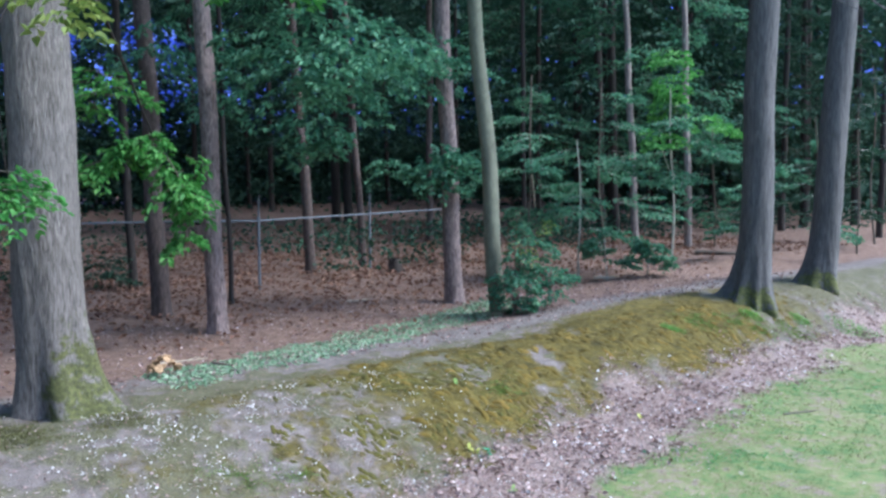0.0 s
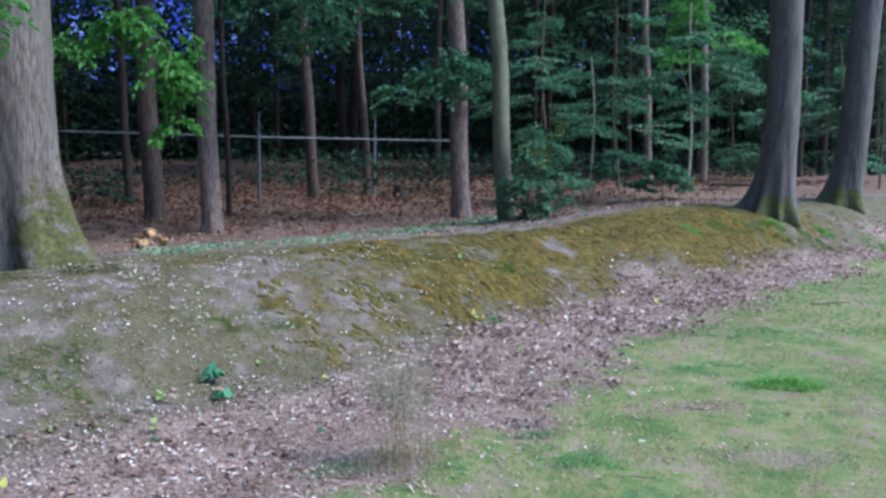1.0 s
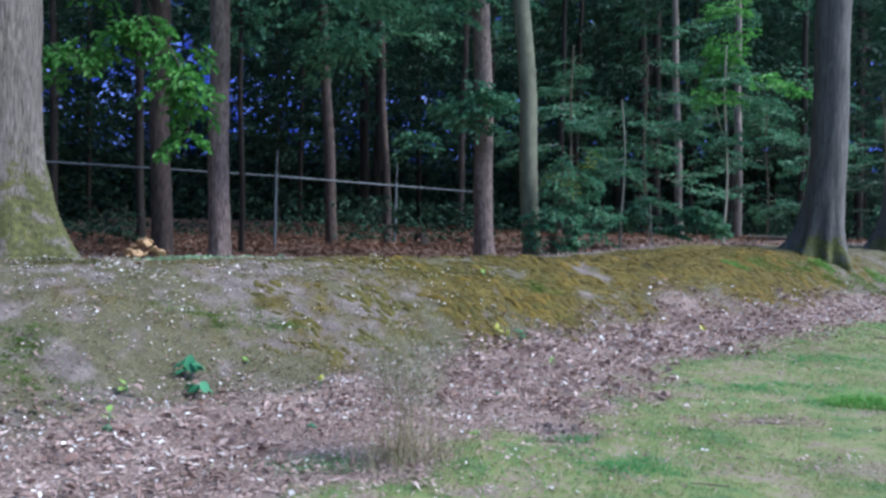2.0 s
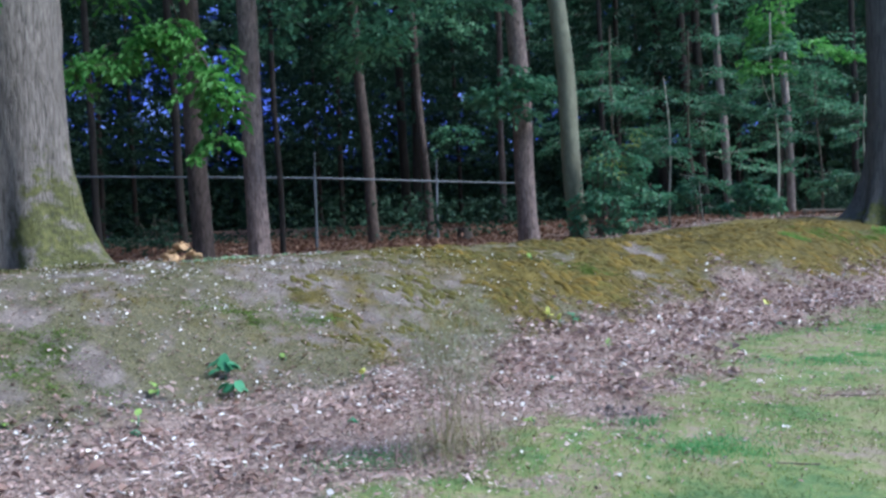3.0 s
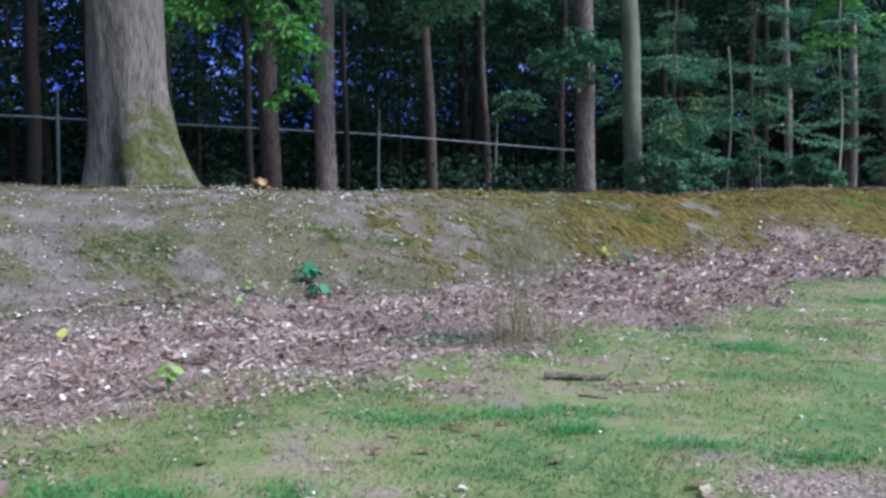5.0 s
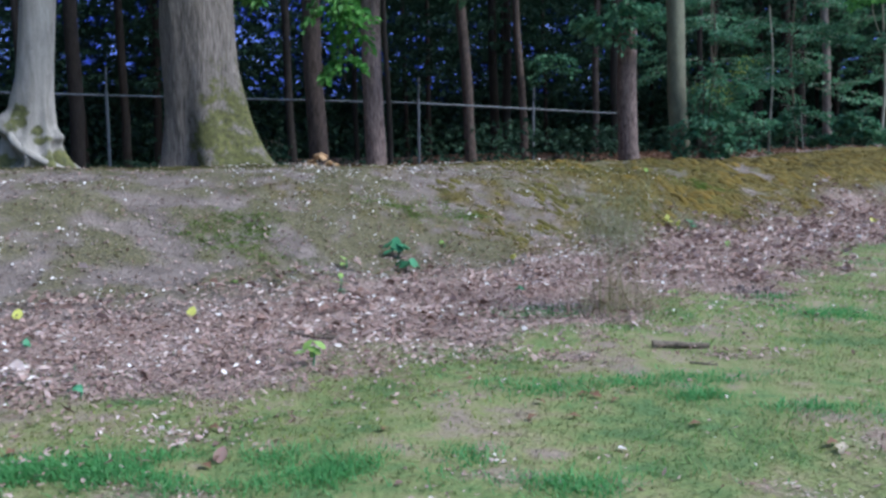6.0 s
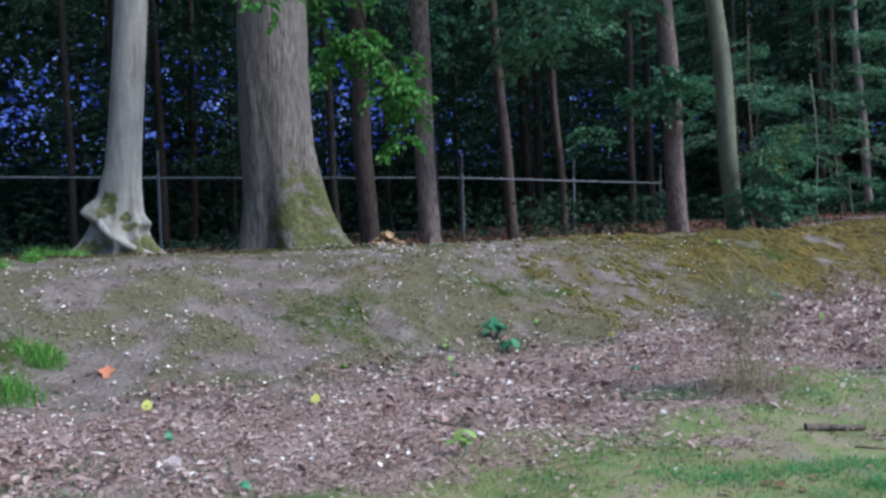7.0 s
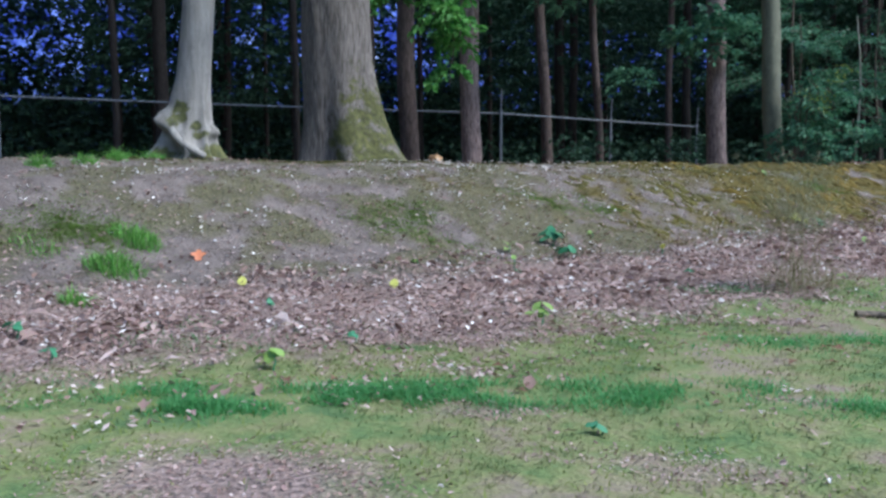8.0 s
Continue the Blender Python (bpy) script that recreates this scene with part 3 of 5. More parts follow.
def beech():
    t = standing("beech_tree", "slim smooth grey tree with burred mossy foot on the bank", -4.685, 7.1)
    trunk(t, 0, 0, 0.132, 13, BEECH_BARK, lean=(0.095, 0.0), bend=0.025, flare=1.15, lobes=4, flare_height=0.3, sides=110, rings=170, seed=8, moss=(0.2, 0.2, 0.5), phase=2.2, sink=0.25,
          spots=((-1.72, 0.47, 0.06), (-1.65, 0.38, 0.06), (-0.72, 0.33, 0.05), (-0.68, 0.25, 0.05), (0.0, 0.12, 0.09), (0.2, 0.03, 0.13), (-2.5, 0.08, 0.1)),
          roots=((0.15, 0.3, 2.1), (-0.42, 0.16, 1.7), (-2.55, 0.3, 2.1), (1.6, 0.8, 0.8), (-1.25, 0.14, 0.6)),
          knots=((-2.4, 0.38, 0.07, 0.12), (-0.05, 0.28, 0.05, 0.075), (-2.05, 0.32, 0.06, 0.06), (-1.7, 0.25, 0.06, 0.05), (-1.35, 0.19, 0.055, 0.05), (-1.0, 0.12, 0.055, 0.055), (-0.7, 0.06, 0.055, 0.06), (-2.0, 0.1, 0.07, -0.05), (-2.4, 0.55, 0.12, 0.03), (-2.7, 0.44, 0.035, 0.04)))
    for path, r0, r1 in (([(-1.85, 0.17, 0.34), (-1.5, 0.21, 0.24), (-1.0, 0.235, 0.15), (-0.5, 0.28, 0.075), (-0.2, 0.37, 0.02), (-0.1, 0.5, -0.06)], 0.034, 0.024),
                         ([(-2.5, 0.13, 0.3), (-2.5, 0.22, 0.14), (-2.55, 0.33, 0.04), (-2.6, 0.46, -0.06)], 0.045, 0.03),
                         ([(0.25, 0.13, 0.32), (0.2, 0.2, 0.15), (0.15, 0.32, 0.05), (0.1, 0.48, -0.05)], 0.045, 0.03)):
        limb(t, [(d * math.cos(a), d * math.sin(a), h) for a, d, h in path], r0, r1, BEECH_BARK, "root", 12)
    crown(t, [layered_sprays(160, 4.4, 12, 2.6, 0.11, 28, r=np.random.default_rng(32))], BEECH_LEAF)
    return t


old_oak()
beech()
for x, y, r, lean, seed, roots in ((5.18, 14.6, 0.27, (0.008, 0), 11, ((2.85, 0.42, 1.7), (-2.5, 0.26, 0.75), (-1.75, 0.2, 0.3), (-1.1, 0.28, 0.6), (-0.4, 0.3, 0.3), (1.5, 0.8, 0.4))), (7.05, 16.3, 0.265, (0.05, 0), 12, ((2.9, 0.45, 1.0), (-2.4, 0.35, 0.5), (-1.2, 0.35, 0.5), (1.5, 0.8, 0.4)))):
    t = standing("oak_tree", "tall grey-barked tree with a flared foot on the bank", x, y, "bank trees")
    trunk(t, 0, 0, r, 16, GREY_BARK, lean=lean, flare=1.12, lobes=4, flare_height=0.5, ridge=0.006, sides=72, rings=90, seed=seed, moss=(-2.0, 0.3, 0.6), phase=seed, sink=0.3, roots=roots)
    limb(t, [(0.2, 0, 5.7), (0.8, -0.2, 5.1), (1.5, -0.3, 4.75)], 0.025, 0.006, GREY_BARK)
    if seed == 11:
        limb(t, [(-0.24, -0.15, 0.3), (-0.33, -0.2, 0.12), (-0.42, -0.25, -0.08)], 0.05, 0.045, BEECH_BARK, "root", 12)
    crown(t, [layered_sprays(90, 8.5, 14, 3.2, 0.14, 28, r=np.random.default_rng(33 + seed))], SHADED_LEAF)

# ---- pines and poles of the wood ----
PINES = [(-5.02, 15.2, 0.163, -0.028), (-3.6, 13.56, 0.15, -0.021), (0.17, 16.44, 0.168, -0.043), (-3.34, 21.7, 0.135, -0.066), (-2.2, 23.3, 0.1, -0.061),
         (-0.49, 27.3, 0.1, 0.005), (0.1, 28.2, 0.12, -0.015), (-7.0, 19.4, 0.09, -0.03), (-8.8, 19.3, 0.08, -0.02), (-13.1, 18.8, 0.09, -0.02), (-14.0, 22.2, 0.2, 0.0), (-4.2, 16.9, 0.05, -0.02)]
LOW_FOLIAGE = {0: [(20, (0.4, -0.8, 4.6), (1.2, 0.7, 0.6))], 1: [(85, (1.8, -0.4, 4.1), (1.6, 1.1, 1.0)), (12, (1.7, -0.2, 2.9), (0.6, 0.5, 0.3))], 2: [(34, (-0.25, -0.55, 2.55), (0.75, 0.4, 0.42)), (40, (-0.9, -0.5, 4.3), (1.5, 0.9, 0.7))],
               3: [(14, (0.2, -0.8, 4.6), (0.8, 0.5, 0.6)), (50, (-1.0, -0.8, 6.6), (2.2, 1.0, 1.0))], 4: [(40, (0.6, -0.9, 5.6), (1.8, 0.9, 1.2)), (10, (0.6, -0.4, 2.6), (0.5, 0.3, 0.5))], 11: [(14, (-0.3, 0, 4.2), (0.8, 0.6, 0.6))]}
for i, (x, y, r, lean) in enumerate(PINES):
    near = y < 18 and -6 < x < 1 and r > 0.1
    t = standing("pine_tree", "straight pine with reddish-grey scaly bark on the woodland floor" if near else "slender dark pine trunk in the shade behind the fence", x, y, "pines")
    # Pine 0 and trunks behind the fence carry shade in the bark colour.
    trunk(t, 0, 0, r, 17, PINE_BARK if near and i else HALF_SHADED_BARK if i in (0, 3, 4, 5) else SHADED_BARK, lean=(lean, 0.0), flare=1.25, lobes=5, flare_height=0.35, ridge=0.008 if near else 0.0, sides=48 if near else 16, rings=70 if near else 24, seed=20 + i, phase=i)
    q = np.random.default_rng(100 + i)
    crown(t, [layered_sprays(150, 7.5, 16, 3.2, 0.16, 26, r=q)], SHADED_LEAF)
    if i in LOW_FOLIAGE:
        v, f = join_arrays([cloud_sprays(n, c, w, 0.115, 26, r=q)[0] for n, c, w in LOW_FOLIAGE[i]])
        put_mesh("low_foliage", array_mesh("low_foliage", v, f, False), BEECH_LEAF, t, "teal-green leaf sprays")["kind"] = "stuff"

t = standing("ash_pole", "pale grey-green leaning pole tree rising behind a bush", 0.89, 14.6)
trunk(t, 0, 0, 0.142, 14, POLE_BARK, lean=(-0.079, 0.0), flare=1.15, flare_height=0.3, sides=32, rings=44, seed=41, crooked=0.03)
crown(t, [layered_sprays(90, 6.5, 12, 2.4, 0.12, 26, lean=(-0.079, 0), r=np.random.default_rng(42))], BEECH_LEAF)

b = thing("bush", "dense teal-green bush with pale yellow-green tips at a pole tree's foot", "bush", (1.12, 14.15, ground_at(1.12, 14.15)))
q = np.random.default_rng(43)
crown(b, [cloud_sprays(32, (0.0, 0, 0.45), (0.42, 0.4, 0.42), 0.075, 28, length=(0.25, 0.5), r=q), cloud_sprays(24, (0.2, 0, 1.05), (0.38, 0.35, 0.5), 0.075, 24, length=(0.25, 0.5), r=q), cloud_sprays(16, (0.65, 0.1, 0.6), (0.35, 0.35, 0.4), 0.075, 24, length=(0.25, 0.5), r=q)], BEECH_LEAF)
v, f = cloud_sprays(9, (0.3, -0.15, 1.15), (0.4, 0.25, 0.55), 0.05, 10, length=(0.2, 0.35), r=q)[0]
put_mesh("young_foliage", array_mesh("young_foliage", v, f, False), YELLOW_LEAF, b, "yellow-green young leaves")["kind"] = "stuff"
for k in range(5):
    limb(b, [(0, 0, -0.05), (0.05 * (k - 2), 0.04 * (k % 3 - 1), 0.6), (0.13 * (k - 2), 0.05 * (k % 2), 1.3)], 0.014, 0.004, TWIG, "stem", 6)

b = thing("bush", "low dark shrub just beyond the steel fence", "bush", (-7.4, 19.2, ground_at(-7.4, 19.2)))
q = np.random.default_rng(47)
crown(b, [cloud_sprays(22, (0.0, 0, 0.45), (0.8, 0.5, 0.4), 0.09, 26, length=(0.3, 0.6), r=q), cloud_sprays(12, (-1.6, -0.9, 0.4), (0.7, 0.5, 0.35), 0.09, 24, length=(0.3, 0.6), r=q)], SHADED_LEAF)
for k in range(4):
    limb(b, [(0.1 * (k - 1.5), 0, -0.05), (0.2 * (k - 1.5), 0.04, 0.4), (0.35 * (k - 1.5), 0.05 * (k % 2), 0.9)], 0.012, 0.004, TWIG, "stem", 6)

THIN = [(5.82, 26.5, 0.115, -0.06), (6.73, 24.0, 0.1, -0.04), (2.4, 26.5, 0.08, -0.01), (3.2, 30.0, 0.1, 0.0), (16.0, 34.0, 0.16, -0.01), (9.6, 27.5, 0.1, -0.02), (12.0, 31.0, 0.12, 0.0), (13.5, 27.0, 0.1, 0.0)]
for i, (x, y, r, lean) in enumerate(THIN):
    t = standing("young_tree", "thin pale-stemmed young tree with tiers of green leaves", x, y, "young trees")
    # Stems further back take the bark with shade in its colour.
    trunk(t, 0, 0, r, 13, PALE_BARK if i < 2 else SHADED_BARK, lean=(lean, 0.0), flare=1.2, flare_height=0.25, sides=18, rings=30, seed=60 + i)
    q = np.random.default_rng(200 + i)
    # Trees further back get the leaf tone with shade in its colour.
    crown(t, [fan_sprays(12, 2.0, 8.5, 2.6, 0.085, 40, lean=(lean, 0), toward=np.pi / 2, spread=1.9, r=q), layered_sprays(22, 7.5, 12, 2.0, 0.15, 26, r=q)], BEECH_LEAF if i in (0, 1, 2) else SHADED_LEAF)

# height of stem, reach, tiers, lowest tier
SAPLINGS = [(2.95, 19.0, 3.0, 1.5, 9, 0.9), (4.95, 18.9, 3.9, 1.2, 7, 1.9), (7.4, 23.9, 3.3, 1.5, 8, 0.7), (3.9, 21.6, 4.2, 1.7, 10, 1.3), (7.0, 19.9, 2.4, 1.0, 6, 0.6), (1.9, 19.2, 3.2, 1.3, 8, 1.0), (8.9, 20.8, 3.4, 1.4, 8, 0.6), (10.6, 22.3, 3.8, 1.6, 9, 0.7), (2.3, 22.5, 4.6, 1.7, 10, 1.4), (9.2, 24.5, 3.8, 1.6, 9, 0.8), (12.2, 24.8, 5.0, 1.8, 11, 0.8), (3.4, 18.2, 0.9, 0.6, 3, 0.4), (4.3, 18.3, 0.7, 0.45, 3, 0.35)]
for i, (x, y, h, reach, tiers, low) in enumerate(SAPLINGS):
    t = standing("sapling", "thin pale sapling with flat tiers of teal-green leaves" if i in (0, 1, 4, 11, 12) else "thin brown sapling with flat tiers of teal-green leaves", x, y, "saplings")
    trunk(t, 0, 0, 0.012 + 0.004 * h, h, PALE_TWIG if i in (0, 1, 4, 11, 12) else TWIG, lean=(-0.03, 0), flare=1.1, flare_height=0.1, sides=10, rings=26, seed=80 + i, crooked=0.05, sink=0.05)
    q = np.random.default_rng(300 + i)
    # Some rear saplings carry the darkened leaf, their shade painted in.
    crown(t, [fan_sprays(max(3, round(tiers * (0.5 if i in (3, 6, 7, 8, 9, 10) else 0.65))), low, h, reach, 0.08, 42, r=q)], SHADED_LEAF if i in (7, 9, 10) else BEECH_LEAF, PALE_TWIG)
    if i == 1:
        limb(t, [(-0.02, 0, 1.9), (-0.25, 0, 2.5), (-0.35, 0, 3.1)], 0.014, 0.005, PALE_TWIG, "branch", 6)
        v, f = fan_sprays(6, 2.7, 4.9, 1.6, 0.1, 28, toward=-0.3, spread=2.0, r=q)[0]
        put_mesh("bright_foliage", array_mesh("bright_foliage", v, f, False), BRIGHT_LEAF, t, "bright green leaves")["kind"] = "stuff"

# ---- the woods behind ----
wood = np.random.default_rng(5)
count = 0
while count < 44:
    a, s = (wood.uniform(-30, 55), -wood.uniform(17, 44)) if count < 36 else (wood.uniform(20, 38), -wood.uniform(7, 16))
    x, y = from_bank(a, s)
    if np.hypot(x, y) < 27:
        continue
    t = standing("forest_tree", "dark forest tree in deep shade", float(x), float(y), "woods")
    # The bark colour already holds the deep shade of the wood.
    trunk(t, 0, 0, float(wood.uniform(0.1, 0.22)), 17, SHADED_BARK, lean=(float(wood.normal(-0.01, 0.02)), 0), flare=1.2, sides=10, rings=14, seed=count)
    crown(t, [layered_sprays(190, 3.6, 14, 3.8, 0.24, 16, length=(0.8, 1.6), r=np.random.default_rng(500 + count))], SHADED_LEAF, bare=True)
    count += 1

# ---- fence ----
FENCE_LINE = [(-21.8, 4.1, 1.9), (-19.33, 6.47, 1.9), (-16.87, 8.83, 1.9), (-14.42, 11.2, 1.9), (-11.97, 13.6, 1.9), (-9.4, 16.05, 1.9), (-5.95, 18.0, 1.85), (-4.07, 18.93, 1.815), (-1.92, 22.06, 1.805), (0.23, 25.2, 1.8)]


def pipe(name, a, b, radius, parent, material=GALVANISED, sides=12):
    v, f = tube_arrays(np.linspace(np.array(a, float), np.array(b, float), 3), [radius] * 3, sides)
    return put_mesh(name, array_mesh(name, v, f), material, parent)


def build_fence():
    fence = thing("fence", "grey galvanised steel fence with one top rail at the wood's edge", "fence")
    tops = []
    for x, y, h in FENCE_LINE:
        g = ground_at(x, y)
        post = pipe("post", (x, y, g - 0.1), (x, y, h + 0.03), 0.03, fence)
        pipe("post_extension", (x, y, h + 0.03), (x + 0.02, y - 0.02, h + 0.52), 0.016, post)
        pipe("post_cap", (x, y, h + 0.01), (x, y, h + 0.075), 0.039, post)
        tops.append((x, y, h))
    for p, q in zip(tops, tops[1:]):
        pipe("rail", p, q, 0.019, fence)
    return fence


build_fence()


# ---- litter, grass and moss ----
def scatter(n, a0, a1, s0, s1, keep, r):
    a, s = r.uniform(a0, a1, n), r.uniform(s0, s1, n)
    x, y = from_bank(a, s)
    ok = keep(x, y, a, s) > r.uniform(0, 1, n)
    x, y = x[ok], y[ok]
    return np.stack([x, y, ground_height(x, y)], -1)


def stuff(name, parts, material, label, category):
    v, f = join_arrays(parts)
    return tagged(put_mesh(name, array_mesh(name, v, f, False), material), label, category, kind="stuff")


def loose_leaves(p, size, r, lift=0.012, stand=0.35, tilt=0.45):
    n = len(p)
    az = r.uniform(0, 2 * np.pi, n)
    d = np.stack([np.cos(az), np.sin(az), r.normal(0, stand, n)], -1)
    up = np.array([0, 0, 1.0]) + r.normal(0, tilt, (n, 3))
    L = size * r.uniform(0.55, 1.3, n)
    q = p + np.array([0, 0, lift]) + np.stack([0 * az, 0 * az, r.uniform(0, lift, n)], -1)
    return leaf_arrays(q, d, up, L, L * r.uniform(0.4, 0.7, n), 0.35, r.uniform(-0.3, 0.4))


def chips(p, size, r, lift=0.01, slim=1.0):
    """Shreds of dry leaf: single slightly tilted pointed quads."""
    n = len(p)
    az = r.uniform(0, 2 * np.pi, n)
    d = np.stack([np.cos(az), np.sin(az), r.normal(0, 0.3, n)], -1)
    side = np.stack([-np.sin(az), np.cos(az), r.normal(0, 0.4, n)], -1)
    L = (size * r.uniform(0.5, 1.5, n))[:, None]
    W = L * r.uniform(0.12, 0.3, n)[:, None] * slim
    c = p + np.array([0, 0, lift]) + np.stack([0 * az, 0 * az, r.uniform(0, lift, n)], -1)
    bow = np.stack([0 * az, 0 * az, r.uniform(-0.3, 0.5, n)], -1) * L * 0.3
    v = np.stack([c - d * L * 0.5, c + side * W + d * L * 0.05 + bow, c + d * L * 0.5, c - side * W + d * L * 0.1 + bow], 1)
    return v.reshape(-1, 3), (np.arange(n) * 4)[:, None] + np.array([[0, 1, 2, 3]])


def blades(p, height, width, r, lean=0.5, bent=False):
    """Grass blades: narrow leaning strips, each of one quad, or of two where they bend over."""
    n = len(p)
    az = r.uniform(0, 2 * np.pi, n)
    side = np.stack([np.cos(az), np.sin(az), 0 * az], -1)
    fall = np.stack([-np.sin(az), np.cos(az), 0 * az], -1) * r.uniform(0.1, lean * 2, n)[:, None]
    h = (height * r.uniform(0.5, 1.3, n))[:, None]
    w = (width * r.uniform(0.7, 1.3, n))[:, None]
    up = np.array([0, 0, 1.0])
    tip = p + (up + fall) * h
    if not bent:
        v = np.stack([p - side * w, p + side * w, tip + side * w * 0.25, tip - side * w * 0.25], 1)
        return v.reshape(-1, 3), (np.arange(n) * 4)[:, None] + np.array([[0, 1, 2, 3]])
    mid = p + (up * 0.75 + fall * 0.35) * h
    v = np.stack([p - side * w, p + side * w, mid + side * w * 0.8, mid - side * w * 0.8, tip + side * w * 0.15, tip - side * w * 0.15], 1)
    f = (np.arange(n) * 6)[:, None, None] + np.array([[[0, 1, 2, 3], [3, 2, 4, 5]]])
    return v.reshape(-1, 3), f.reshape(-1, 4)


r1 = np.random.default_rng(11)
zone = {"grass": 0, "litter": 1, "moss": 2, "needles": 3, "olive": 4}


def weight(name, x, y):
    return bank_zones(x, y)[zone[name]]


def litter_keep(x, y, a, s):
    g, l, m, n, o = bank_zones(x, y)
    return np.clip(l * (1 - g), 0, 1) * (0.35 + 0.65 * smooth(fbm(x * 3, y * 3, 3, 71), 0.3, 0.62))


stuff("leaf_litter", [loose_leaves(scatter(9000, -6, 6, 0.8, 5, lambda x, y, a, s: litter_keep(x, y, a, s) * smooth(lawn_line(a) - s, 0.0, 0.4) * smooth(fbm(x * 2.3, y * 2.3, 2, 73), 0.35, 0.6), r1), 0.052, r1, 0.018, 0.3), loose_leaves(scatter(11000, -6, 9, 0.4, 5, litter_keep, r1), 0.03, r1, 0.012, 0.2), chips(scatter(260000, -6, 8, 0.6, 5, litter_keep, r1), 0.022, r1, 0.008), chips(scatter(4000, -6, 8, 0.8, 4.5, litter_keep, r1), 0.075, r1, 0.014, 0.32), chips(scatter(60000, 8, 22, -0.8, 3, litter_keep, r1), 0.042, r1), loose_leaves(scatter(14000, 1.8, 14, -0.6, 4, litter_keep, r1), 0.058, r1, 0.02, 0.3),
                      chips(scatter(60000, -6, 8, -0.8, 3, lambda x, y, a, s: (0.1 + 0.4 * smooth(s, 0, 2.2)) * (1 - weight("grass", x, y)) * (1 - weight("moss", x, y)) + 0 * a, r1), 0.025, r1),
                      loose_leaves(scatter(3600, -6, 8, 3, 8, lambda x, y, a, s: 0.25 * weight("grass", x, y), r1), 0.02, r1, 0.008),
                      loose_leaves(scatter(9000, -2, 14, -6, -0.8, lambda x, y, a, s: 0.5 + 0 * a, r1), 0.05, r1)],
      LITTER_LEAF, "dry pinkish-brown fallen leaves lying in the dip", "leaf litter")
stuff("pale_leaf_bits", [loose_leaves(scatter(15000, -6, 7, -0.6, 3.2, lambda x, y, a, s: np.clip(0.8 - 0.13 * a, 0.1, 0.9) * smooth(s - 0.45 * smooth(-a, -0.5, 0.8), 0.45, 1.1) * smooth(lawn_line(a) - s, -0.05, 0.35) * smooth(0.5 * fbm(x * 1.3, y * 1.3, 3, 81) + 0.5 * fbm(x * 6, y * 6, 2, 82), 0.4, 0.66), r1), 0.023, r1, tilt=0.3),
                         loose_leaves(scatter(3000, -0.4, 3.0, -0.45, 1.5, lambda x, y, a, s: 0.9 * smooth(s, 0.0, 0.3) * smooth(1.3 - s, 0, 0.6) * smooth(fbm(x * 3.5, y * 3.5, 3, 83), 0.44, 0.64), r1), 0.024, r1, stand=0.25, tilt=0.25),
                         chips(scatter(6500, -6, 7, 1.2, 4.5, lambda x, y, a, s: np.clip(0.75 - 0.06 * a, 0.2, 0.9) * litter_keep(x, y, a, s) * smooth(lawn_line(a) - s, -0.1, 0.3), r1), 0.028, r1, 0.012),
                         loose_leaves(scatter(2200, 2.8, 13, -0.6, 4, litter_keep, r1), 0.042, r1, 0.02, 0.3),
                         loose_leaves(scatter(900, -6, 8, 3, 8, lambda x, y, a, s: 0.2 + 0 * a, r1), 0.017, r1)],
      PALE_BIT, "small pale dried leaf scraps scattered over the bank", "leaf scraps")
stuff("dead_bracken", [loose_leaves(scatter(44000, -14, 22, -24, -2.2, lambda x, y, a, s: smooth(-s, 2.5, 7) * (0.3 + 0.7 * fbm(x, y, 2, 91)), r1), 0.09, r1, 0.03, 0.4),
                       loose_leaves(scatter(9000, -14, 14, -16, -8, lambda x, y, a, s: smooth(fbm(x * 1.2, y * 1.2, 2, 92), 0.4, 0.6), r1), 0.11, r1, 0.05, 0.45)],
      BRACKEN, "rusty dead bracken and leaves over the woodland floor", "bracken")
stuff("ground_cover", [loose_leaves(scatter(17000, 1.0, 8.5, -4.4, -0.4, lambda x, y, a, s: smooth(0.95 - np.abs(s + 0.95 + 0.31 * a) + 0.5 * (fbm(x * 3, y * 3, 2, 15) - 0.5), 0.05, 0.5), r1), 0.05, r1, 0.008, 0.2)],
      COVER_LEAF, "pale green low ground cover plants behind the bank", "ground cover")
stuff("lawn_grass", [blades(scatter(235000, -6, 6, 2.6, 7.4, lambda x, y, a, s: weight("grass", x, y) * smooth(0.6 * fbm(x * 1.5, y * 1.5, 3, 61) + 0.4 * fbm(x * 7, y * 7, 2, 63), 0.3, 0.65), r1), 0.011, 0.0019, r1, 1.5),
                     blades(scatter(26000, -6, 8, 1, 5, lambda x, y, a, s: 0.4 * np.exp(-((s - lawn_line(a) + 0.35) / 0.45) ** 2) * smooth(fbm(x * 4, y * 4, 2, 64), 0.4, 0.6), r1), 0.025, 0.0016, r1, 1.0),
                     blades(scatter(70000, 6, 22, 0.5, 9, lambda x, y, a, s: weight("grass", x, y), r1), 0.02, 0.005, r1, 1.0)],
      GRASS_BLADE, "short patchy yellow-green mown grass", "grass")
stuff("bare_patch_crumbs", [chips(scatter(200000, -4, 4, 3, 6.5, lambda x, y, a, s: 0.8 * smooth(0.9 - weight("grass", x, y), 0, 0.4), r1), 0.011, r1, 0.004)],
      LITTER_LEAF, "fine dry crumbs on the bare patches of the lawn", "leaf scraps")
